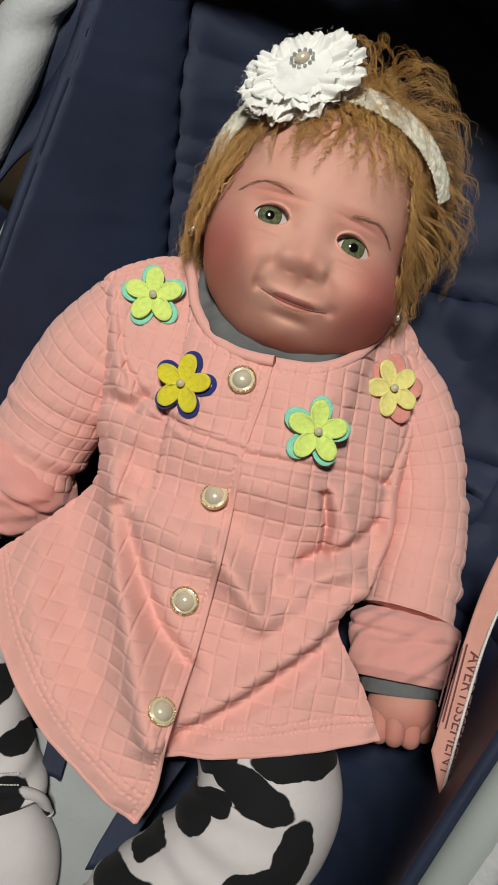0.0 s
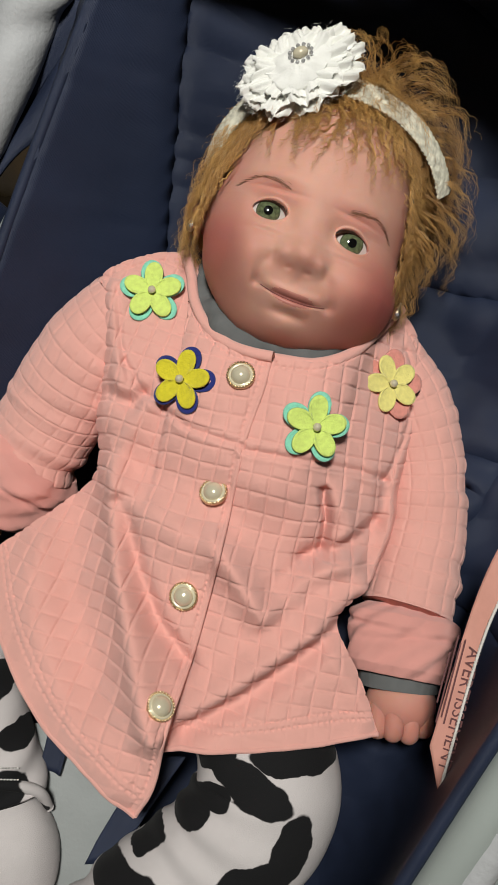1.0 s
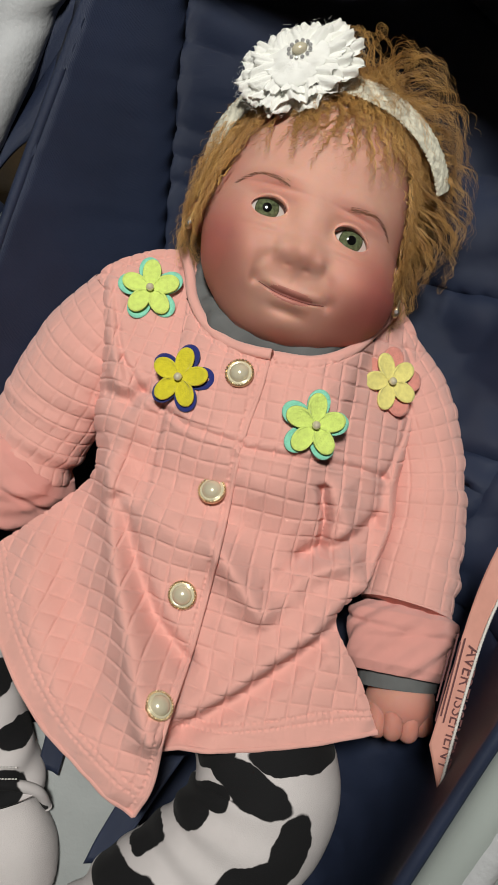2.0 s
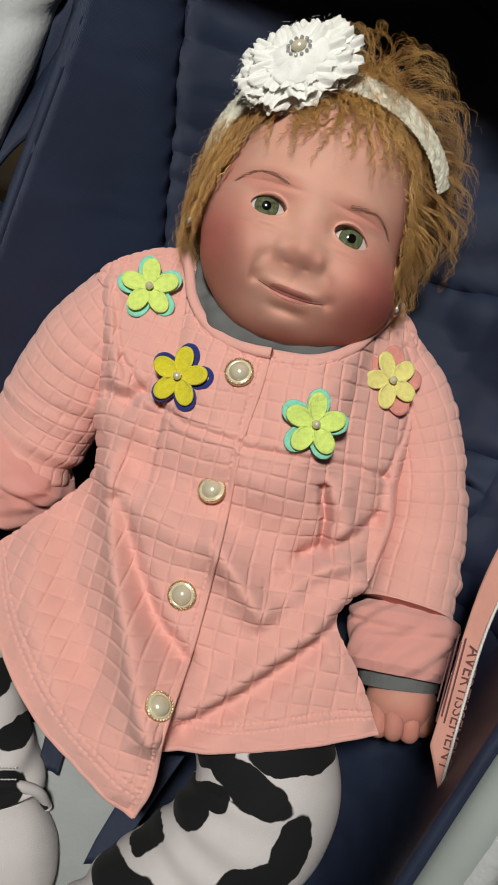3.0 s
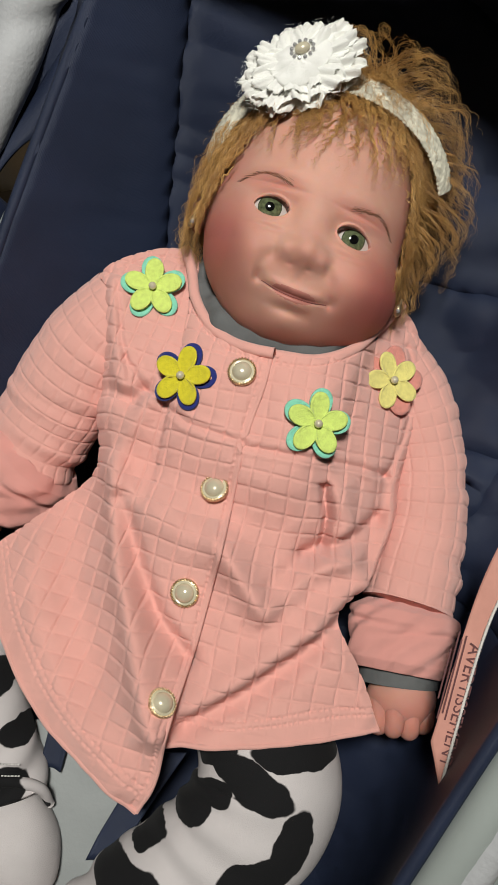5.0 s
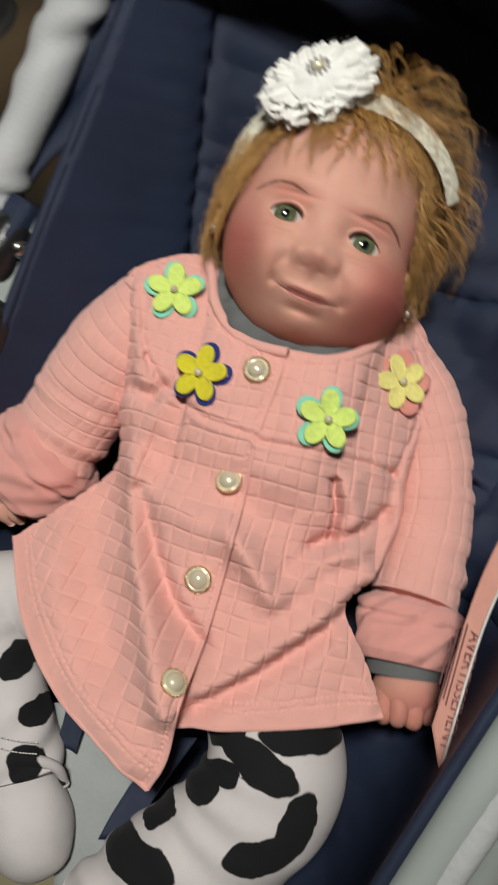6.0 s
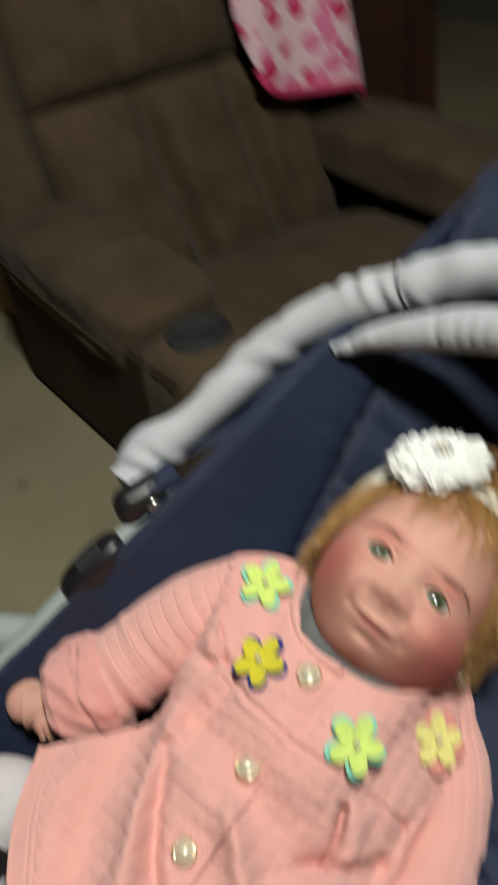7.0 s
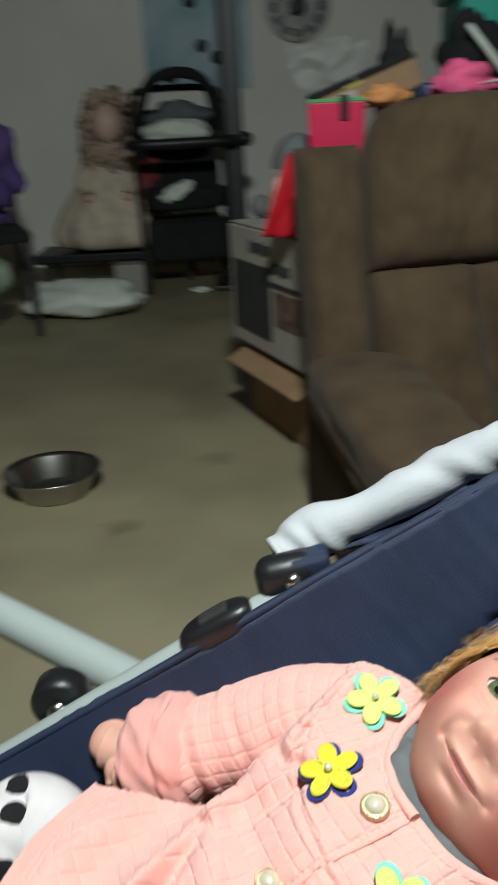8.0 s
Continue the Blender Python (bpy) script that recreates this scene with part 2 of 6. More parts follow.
slab("ceiling", X0 - 0.12, X1 + 0.12, Y0 - 0.12, Y1 + 0.12, ZT, ZT + 0.1, LOW_BOUNCE_CEILING, "unseen ceiling, darkened to weaken bounce light", "ceiling")

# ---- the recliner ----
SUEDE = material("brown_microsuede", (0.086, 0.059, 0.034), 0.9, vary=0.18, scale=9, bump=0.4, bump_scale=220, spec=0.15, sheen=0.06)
# same suede with shade in its colour, for sides, base, shell; also arm seams
SUEDE_SHADED = material("shaded_brown_suede", (0.050, 0.036, 0.025), 0.9, vary=0.12, scale=7, bump=0.3, bump_scale=220, spec=0.1)


def soft_panel(name, w, h, t, mat, seed, top_round=0.0, crease=None):
    """An upholstered panel: w across, h high, t thick, swollen in front (-y), standing on its base."""
    nu, nv = 100, 60
    v = []
    for side in (0, 1):
        for i in range(nv):
            for j in range(nu):
                u, k = j / (nu - 1) * 2 - 1, i / (nv - 1)
                edge = (1 - abs(u) ** 5) * (1 - abs(2 * k - 1) ** 6)
                width = w / 2 * (1 - top_round * max(0, (k - 0.6) / 0.4) ** 2.2 * 0.35)
                d = t * (0.25 + 0.75 * edge ** 0.55)
                q = Vector((u * w * 3, k * h * 3, seed))
                d += 0.012 * noise.noise(q * 2.2) * edge + 0.004 * noise.noise(q * 7)
                if crease:
                    for cu in crease:
                        d -= 0.055 * math.exp(-((u - cu - 0.16 * (1 - k) ** 1.5) / 0.075) ** 2) * edge
                z = k * h - top_round * 0.06 * abs(u) ** 3 * k
                v.append((u * width, -d if side == 0 else t * 0.4 * edge ** 0.5, z))
    n = nu * nv
    f = grid_faces(nv, nu) + [tuple(reversed(g)) for g in grid_faces(nv, nu, start=n)]
    rim = [j for j in range(nu)] + [i * nu + nu - 1 for i in range(1, nv)] + [(nv - 1) * nu + j for j in range(nu - 2, -1, -1)] + [i * nu for i in range(nv - 2, 0, -1)]
    for a, b in zip(rim, rim[1:] + rim[:1]):
        f.append((b, a, a + n, b + n))
    me = mesh(name, v, f, mat)
    return me


def recliner():
    # stands with its side toward the lane, turned a little; local x across, -y is its front
    top = thing("recliner_chair", None, pose(0.548, 1.95, 0, 0, 0, 8), "brown microsuede recliner with padded arms and a cup holder", "armchair")
    part("base", box("base", (0.92, 0.84, 0.14), SUEDE_SHADED, 0.02, (0.12, -0.30, 0.09)), top)
    # back: headrest, two lower channels, side wings
    tilt = -12
    part("headrest", soft_panel("headrest", 0.56, 0.385, 0.12, SUEDE, 3, 0.50), top, at=pose(0.034, 0.11, 0.580, tilt))
    part("back_cushion", soft_panel("back_cushion", 0.73, 0.50, 0.13, SUEDE, 8, 0.0, (-0.33, 0.31)), top, at=pose(0.125, -0.012, 0.105, -16))
    for x in (-0.315, 0.565):
        part("wing", soft_panel("wing", 0.15, 0.60, 0.10, SUEDE, 5 + x), top, at=pose(x, 0.08, 0.27, tilt))
    part("seat", cushion("seat", (0.74, 0.60, 0.16), SUEDE, 0.5, 18, 0.006, 2), top, at=pose(0.125, -0.42, 0.07))
    part("back_shell", box("back_shell", (0.93, 0.06, 0.66), SUEDE_SHADED, 0.02, (0.12, 0.14, 0.43)), top)
    for x, side in ((-0.335, -1), (0.585, 1)):
        arm = part("armrest", cushion("armrest", (0.235, 0.60, 0.135), SUEDE, 0.6, 20, 0.007, 6 + x, 0.34), top, at=pose(x + (0.035 if x < 0 else -0.035), -0.26, 0.275, 3))
        part("arm_seam", bar("arm_seam", [(side * 0.114, -0.26, 0.052), (side * 0.119, 0.0, 0.055), (side * 0.114, 0.26, 0.052)], [0.004], SUEDE_SHADED, n=40, around=8), arm)
        part("side_panel", box("side_panel", (0.13, 0.80, 0.33), SUEDE_SHADED, 0.02, (x, -0.32, 0.17)), top)
        part("front_pad", cushion("front_pad", (0.20, 0.18, 0.31), SUEDE, 0.3, 10, 0.005, 9 + x, 0.4), top, at=pose(x + (0.03 if x < 0 else -0.03), -0.655, 0.04))
        part("cup_holder", lathe("cup_holder", [(0.0, 0.007), (0.046, 0.007), (0.049, 0.012), (0.055, 0.013), (0.058, -0.004)], RUBBER), top, "black plastic cup holder", at=pose(x + (0.03 if x < 0 else -0.03), -0.650, 0.358))
    return top


recliner()

# ---- the baby stroller: seat frame S, with its length up the reclined back ----
# the seat frame's axes: x up the back, y to its right-hand rail, z out of the seat.
SEAT = Matrix.Translation((0.027, 0.388, 0.600)) @ pose(0, 0, 0, 0, -30, 0)
# where the doll lies: x across it, y towards its head, z out of its front
DOLL = Matrix(((0.63165, 0.75179, -0.18929, 0.0390), (-0.73221, 0.49829, -0.46430, 0.3829), (-0.25473, 0.43188, 0.86521, 0.5337), (0, 0, 0, 1)))
stroller = thing("baby_stroller", None, SEAT, "navy canvas baby stroller with a padded pale grey hoop", "stroller")
FAR, NEAR = 0.200, -0.238


def to_seat(p):
    """A place given beside the doll, in the stroller's own frame."""
    return tuple(SEAT.inverted() @ DOLL @ Vector(p))


def shell_z(s, l):
    """Height of the seat lining at s up the back and l across."""
    k = np.clip(np.where(np.asarray(l) > 0, l / FAR, l / NEAR), 0, 1.05)
    deep = np.interp(s, [-0.45, -0.30, -0.12, 0.05, 0.2, 0.34, 0.46], [0.10, 0.19, 0.215, 0.21, 0.195, 0.165, 0.13])
    return -deep * (1 - k ** np.where(np.asarray(l) > 0, 3.2, 6.5))


def seat_lining():
    ns, nl = 220, 200
    s, l = np.meshgrid(np.linspace(-0.42, 0.47, ns), np.linspace(NEAR, FAR, nl), indexing="ij")
    z = shell_z(s, l)
    # the middle pad with gathered seams on both sides, and cross seams
    for c, lean, out in ((0.160, 0.12, 1), (-0.125, -0.1, -1)):
        d = (l - c - lean * (s - 0.04)) * out
        z = z - 0.009 * np.exp(-((d / 0.0035) ** 2))
        pucker = np.sin(s * 118 + 5 * np.sin(s * 29)) * (0.6 + 0.4 * np.sin(s * 41)) + 0.5 * np.sin(s * 203 + 3 * np.sin(s * 57))
        z = z + 0.0024 * np.exp(-(((d + 0.014) / 0.013) ** 2)) * pucker * (s > -0.15)
        z = z + 0.007 * np.exp(-(((d + 0.03) / 0.022) ** 2))
    for c, k in ((0.255, 0.3), (0.115, -0.2), (0.0, -0.3), (-0.1, -0.2)):
        d = s - c - k * (l + 0.05)
        z = z - 0.008 * np.exp(-((d / 0.006) ** 2)) * (l > -0.2) * (l < 0.15)
    for i in range(ns):
        for j in range(nl):
            soft = math.exp(-((l[i, j] + 0.02) / 0.15) ** 6)
            z[i, j] += 0.005 * noise.noise(Vector((s[i, j] * 8, l[i, j] * 10, 7))) + soft * 0.010 * noise.noise(Vector((s[i, j] * 12, l[i, j] * 9, 2))) + soft * 0.0075 * noise.noise(Vector((s[i, j] * 30 + l[i, j] * 12, l[i, j] * 16, 5))) + 0.0016 * noise.noise(Vector((s[i, j] * 85 + l[i, j] * 40, l[i, j] * 45, 9)))
    v = np.stack([s, l, z], -1).reshape(-1, 3)
    ob = part("seat_lining", mesh("seat_lining", v, [tuple(reversed(f)) for f in grid_faces(ns, nl)], NAVY), stroller)
    return thick(ob, 0.012, 1.0)


seat_lining()
for side, edge in ((1, FAR), (-1, NEAR)):
    l = edge + side * 0.004
    part("rail", bar("rail", [(-0.46, l, -0.010), (-0.2, l, -0.006), (-0.05, l, -0.004), (0.03, l + side * 0.002, -0.008)], [0.0120], GREY_TUBE, n=40, around=18), stroller, "grey-green painted tube")
    part("edge_binding", bar("edge_binding", [(-0.42, l - side * 0.013, 0.000), (-0.1, l - side * 0.014, 0.002), (0.1, l - side * 0.012, 0.002), (0.45, l - side * 0.016, 0.0)], [0.0040], NAVY, n=60, around=8), stroller)
    # canopy hinge: a rounded block with a bolt
    hinge = part("canopy_hinge", box("canopy_hinge", (0.052, 0.030, 0.070), BLACK_PLASTIC, 0.014, (0.0, 0.0, 0.000), 5, True), stroller, "black plastic canopy hinge", at=pose(-0.004, edge + side * 0.012, -0.009, 0, 20, 0))
    part("bolt", lathe("bolt", [(0, 0.005), (0.003, 0.005), (0.0042, 0.004), (0.0062, 0.003), (0.0066, 0.0)], STEEL, 20), hinge, "steel bolt", at=pose(0.004, -side * 0.0145, 0.018, side * 90, 0, 0))
    part("clamp", box("clamp", (0.056, 0.020, 0.014), BLACK_PLASTIC, 0.004, (0.006, -side * 0.014, -0.022)), hinge)
    # the end of the hoop, under its cloth
    part("hoop_socket", box("hoop_socket", (0.034, 0.026, 0.022), NAVY, 0.006, (0.018, 0, 0.022), 3, True), hinge)
# catch on the far rail: an oval block with a slot
catch = part("armrest_catch", cushion("armrest_catch", (0.068, 0.032, 0.026), BLACK_PLASTIC, 0.1, 8, 0.0, 1, 0.7), stroller, "black plastic oval catch", at=pose(-0.067, FAR + 0.002, -0.010))
part("slot", box("slot", (0.026, 0.014, 0.006), RUBBER, 0.002, (0.004, -0.002, 0.0255)), catch)
# padded hoop over the head end
HOOP_HALF = [(0.0, 0.238, 0.016), (0.03, 0.244, 0.018), (0.068, 0.240, 0.014), (0.113, 0.238, 0.012), (0.15, 0.239, 0.011), (0.19, 0.231, 0.010), (0.23, 0.209, 0.009), (0.268, 0.177, 0.008), (0.30, 0.142, 0.007), (0.325, 0.105, 0.006), (0.340, 0.060, 0.006)]
HOOP_HALF = [(s, l, n - 0.007) for s, l, n in HOOP_HALF]
HOOP = HOOP_HALF + [(0.345, 0.0, 0.006)] + [(s, -l - 0.015, n) for s, l, n in reversed(HOOP_HALF)]


def padded(s, w):
    out = 0.0026 * np.sin(s * 210 + 1.5 * np.sin(w) + 5 * np.sin(s * 23)) * np.clip(np.sin(s * 47 + w), 0, 1) ** 2
    out = out + 0.0009 * np.sin(s * 71 + 5 * np.sin(s * 19)) + 0.0007 * np.sin(2 * w + 6 * np.sin(s * 17))
    pinch = np.clip(np.sin(s * 96 + 3 * np.sin(s * 37)), 0, 1) ** 3
    out = out - 0.0034 * pinch * np.clip(-np.cos(w - 0.4 * np.sin(s * 60)), 0, 1) ** 1.5
    for c in (0.03, 0.97):
        out = out + 0.005 * np.exp(-((s - c) / 0.02) ** 2)
    return out


part("canopy_hoop", bar("canopy_hoop", HOOP, [0.018, 0.0195, 0.020, 0.0195, 0.020, 0.0195, 0.018], WHITE_COVER, n=260, around=28, relief=padded), stroller, "pale grey padded hoop cover, wrinkled")
part("hoop_fold", bar("hoop_fold", [(0.20, 0.185, -0.004), (0.235, 0.155, -0.008), (0.272, 0.105, -0.012), (0.295, 0.05, -0.014), (0.30, 0.0, -0.014), (0.295, -0.06, -0.014), (0.272, -0.12, -0.012), (0.235, -0.17, -0.008)],
     [0.004, 0.013, 0.017, 0.018, 0.018, 0.018, 0.017, 0.013, 0.005], WHITE_COVER, n=200, around=24, relief=lambda s, w: 0.0007 * np.sin(s * 33 + 4 * np.sin(s * 13) + w) - 0.0018 * np.clip(np.sin(s * 88 + 6 * np.sin(s * 21)), 0, 1) ** 4 * np.clip(np.cos(w - 0.8), 0, 1)), stroller)
for a, c in ((0.30, 0.018), (0.42, 0.02), (0.5, 0.02), (0.58, 0.02), (0.70, 0.018)):
    p = curve(HOOP, 201)
    i = int(a * 200)
    t = Vector(p[i + 1] - p[i - 1]).normalized()
    m = Matrix.Translation(p[i]) @ t.to_track_quat("Z", "Y").to_matrix().to_4x4()
    ring = lathe("cord", [(0.0205, -0.0010), (0.0222, 0.0), (0.0205, 0.0010)], RUBBER, 28)
    part("cord", ring, stroller, "thin black cord round the hoop", at=m)


def canopy():
    """Folded canopy cloth that hangs from the hoop down to the top of the seat lining."""
    nu, nv = 160, 40
    hoop = curve(HOOP, nu)
    v = []
    for j in range(nv):
        k = j / (nv - 1)
        for i in range(nu):
            a, l = hoop[i], hoop[i][1] * 0.80
            end = np.array([0.06 + 0.40 * math.sin(math.pi * i / (nu - 1)) ** 0.8, l, 0.0])
            end[2] = shell_z(end[0], l) - 0.004
            p = a * (1 - k) + end * k
            p = p + np.array([0.05 * math.sin(math.pi * k), 0, -0.018 * (1 - k)])
            fold = 0.007 * math.sin(i * 0.42 + 2.0 * math.sin(k * 4)) * math.sin(math.pi * min(1, k * 1.4 + 0.05))
            p = p + np.array([0.4 * fold, 0, fold])
            v.append(p)
    ob = part("canopy", mesh("canopy", v, grid_faces(nv, nu), NAVY), stroller, "navy folded canopy cloth")
    thick(ob, 0.003)


canopy()

# near rim: a wide pale binding, stitched
part("side_binding", bar("side_binding", [(-0.42, NEAR - 0.022, -0.010), (-0.2, NEAR - 0.016, -0.008), (-0.05, NEAR - 0.012, -0.004), (0.05, NEAR - 0.010, 0.0), (0.2, NEAR - 0.012, -0.004)], [0.0095], WHITE_COVER, n=120, around=18,
     relief=lambda s, w: 0.0008 * np.sin(s * 300) * np.exp(-(((w - 1.2) / 0.25) ** 2)) + 0.0006 * np.sin(s * 40 + w)), stroller, "pale grey stitched edge binding")

# leg rest, straps and the sewn-in label
def sheet(name, rows, mat, parent, label="", n=24, sag=0.002):
    """A cloth strip between two edge lines."""
    a, b = curve([to_seat(p) for p in rows[0]], n), curve([to_seat(p) for p in rows[1]], n)
    v = []
    for i in range(n):
        for k in np.linspace(0, 1, 10):
            p = a[i] * (1 - k) + b[i] * k
            v.append(p + np.array((0, 0, -sag * math.sin(math.pi * k) + 0.0012 * noise.noise(Vector(p) * 60))))
    return thick(part(name, mesh(name, v, grid_faces(n, 10), mat), parent, label), 0.0015)


sheet("leg_rest", [[(-0.1489, -0.1978, -0.0500), (-0.1407, -0.2444, -0.0400), (-0.1411, -0.3257, -0.0340)], [(-0.0668, -0.1978, -0.0500), (-0.0715, -0.2444, -0.0400), (-0.0803, -0.3257, -0.0340)]], GREY_PANEL, stroller, "grey coated leg rest", sag=0.004)
sheet("strap", [[(-0.1334, -0.1874, -0.0420), (-0.1416, -0.2237, -0.0360)], [(-0.1180, -0.1951, -0.0420), (-0.1283, -0.2294, -0.0360)]], NAVY, stroller, "navy woven strap", n=10)
sheet("strap", [[(-0.0670, -0.2153, -0.0340), (-0.0914, -0.2525, -0.0320), (-0.1096, -0.2847, -0.0280)], [(-0.0422, -0.2153, -0.0340), (-0.0679, -0.2525, -0.0320), (-0.0889, -0.2847, -0.0280)]], NAVY, stroller, "navy woven strap", n=16)
LABEL_PINK = material("pink_label_cloth", (0.62, 0.30, 0.24), 0.8, vary=0.06, scale=60)
LABEL_INK = material("dark_label_ink", (0.13, 0.05, 0.05), 0.8, vary=0.0)
THREAD = material("white_thread", (0.75, 0.72, 0.68), 0.9, vary=0.1, scale=400, bump=0.5, bump_scale=900)
tag = sheet("warning_label", [[(0.1048, -0.1771, 0.0520), (0.1206, -0.1255, 0.0510), (0.1341, -0.0868, 0.0490), (0.1517, -0.0510, 0.0480)], [(0.1091, -0.2031, 0.0560), (0.1258, -0.1419, 0.0560), (0.1368, -0.1081, 0.0560), (0.1496, -0.0809, 0.0550)]], LABEL_PINK, stroller, "pink sewn-in warning label with dark print", n=30, sag=0.0)
part("stitched_edge", bar("stitched_edge", [to_seat(p) for p in ((0.1089, -0.2033, 0.0570), (0.1256, -0.1423, 0.0570), (0.1365, -0.1086, 0.0570), (0.1493, -0.0814, 0.0560))], [0.0009], THREAD, n=160, around=8, relief=lambda s, w: 0.0003 * np.sin(s * 420 + w)), tag, "white stitched edge")


def lettering(text, origin, right, up, size, mat, parent):
    cu = bpy.data.curves.new("lettering", "FONT")
    cu.body, cu.size, cu.align_x, cu.align_y = text, size, "CENTER", "CENTER"
    tmp = bpy.data.objects.new("lettering", cu)
    me = bpy.data.meshes.new_from_object(tmp)
    bpy.data.objects.remove(tmp)
    me.materials.append(mat)
    x = Vector(right).normalized()
    n = x.cross(Vector(up)).normalized()
    m = Matrix((x, n.cross(x), n)).transposed().to_4x4()
    return part("lettering", me, parent, at=Matrix.Translation(Vector(origin) + n * 0.0012) @ m)


def beside(p):
    return Vector(to_seat(p))


lettering("AVERTISSEMENT", beside((0.1209, -0.1551, 0.0550)), beside((0.1125, -0.1890, 0.0550)) - beside((0.1293, -0.1245, 0.0550)), beside((0.1271, -0.1467, 0.0560)) - beside((0.1165, -0.1431, 0.0520)), 0.0100, LABEL_INK, tag)
right = (beside((0.1125, -0.1890, 0.0550)) - beside((0.1293, -0.1245, 0.0550))).normalized()
up = (beside((0.1271, -0.1467, 0.0560)) - beside((0.1165, -0.1431, 0.0520))).normalized()
for k, (o, w) in enumerate(((0.006, 0.05), (0.0082, 0.044), (0.0104, 0.052), (0.0126, 0.03))):
    m = Matrix((right, up - right * up.dot(right), right.cross(up))).transposed().to_4x4()
    part("print_line", box("print_line", (w, 0.0009, 0.0003), LABEL_INK, 0.0), tag, at=Matrix.Translation(beside((0.1209, -0.1551, 0.0550)) - up * o - right * 0.014 + right.cross(up).normalized() * 0.0009) @ m)

# frame down to the wheels
def leg(a, b, r=0.014):
    return part("frame_tube", bar("frame_tube", [SEAT.inverted() @ Vector(a), SEAT.inverted() @ ((Vector(a) + Vector(b)) / 2), SEAT.inverted() @ Vector(b)], [r], GREY_TUBE, n=16, around=16), stroller, "grey-green painted tube")


def wheel(x, y):
    m = SEAT.inverted() @ pose(x, y, 0.085, 90, 0, 0)
    w = part("wheel", lathe("wheel", [(0.058, -0.016), (0.078, -0.018), (0.085, -0.008), (0.085, 0.008), (0.078, 0.018), (0.058, 0.016), (0.058, -0.016)], RUBBER, 36), stroller, "black wheel", at=m)
    part("rim", lathe("rim", [(0, -0.014), (0.02, -0.014), (0.022, -0.008), (0.055, -0.006), (0.058, -0.014), (0.058, 0.014), (0.055, 0.006), (0.022, 0.008), (0.02, 0.014), (0, 0.014)], GREY_PANEL, 30), w)


for y in (0.612, 0.130):
    leg((-0.185, y + (0.02 if y > 0.4 else -0.02), 0.455), (0.36, y, 0.09))
    leg((0.06, y, 0.56), (-0.40, y, 0.09))
    wheel(0.37, y + (0.035 if y > 0.4 else -0.035))
    wheel(-0.41, y + (0.035 if y > 0.4 else -0.035))
    m = SEAT.inverted() @ pose(-0.172, y + (0.008 if y > 0.4 else -0.008), 0.486, 90, 0, 0)
    joint = part("pivot", lathe("pivot", [(0, -0.016), (0.020, -0.016), (0.025, -0.010), (0.025, 0.010), (0.020, 0.015), (0, 0.015)], BLACK_PLASTIC, 32), stroller, "round black plastic pivot", at=m)
    part("pivot_bolt", lathe("pivot_bolt", [(0, 0.020), (0.006, 0.020), (0.009, 0.016)], STEEL, 16), joint, at=pose(0, 0, 0.004))
leg((-0.078, 0.640, 0.460), (-0.296, 0.800, 0.478), 0.020)
leg((0.36, 0.612, 0.09), (0.36, 0.13, 0.09), 0.010)

# ---- the doll: local x across it, y towards its head, z out of its front ----


def coons(top, bottom, left, right, n, m):
    t, b, l, r = curve(top, n), curve(bottom, n), curve(left, m), curve(right, m)
    u, v = np.linspace(0, 1, n)[None, :, None], np.linspace(0, 1, m)[:, None, None]
    return (1 - v) * t[None] + v * b[None] + (1 - u) * l[:, None] + u * r[:, None] - ((1 - u) * (1 - v) * t[0] + u * (1 - v) * t[-1] + (1 - u) * v * b[0] + u * v * b[-1])


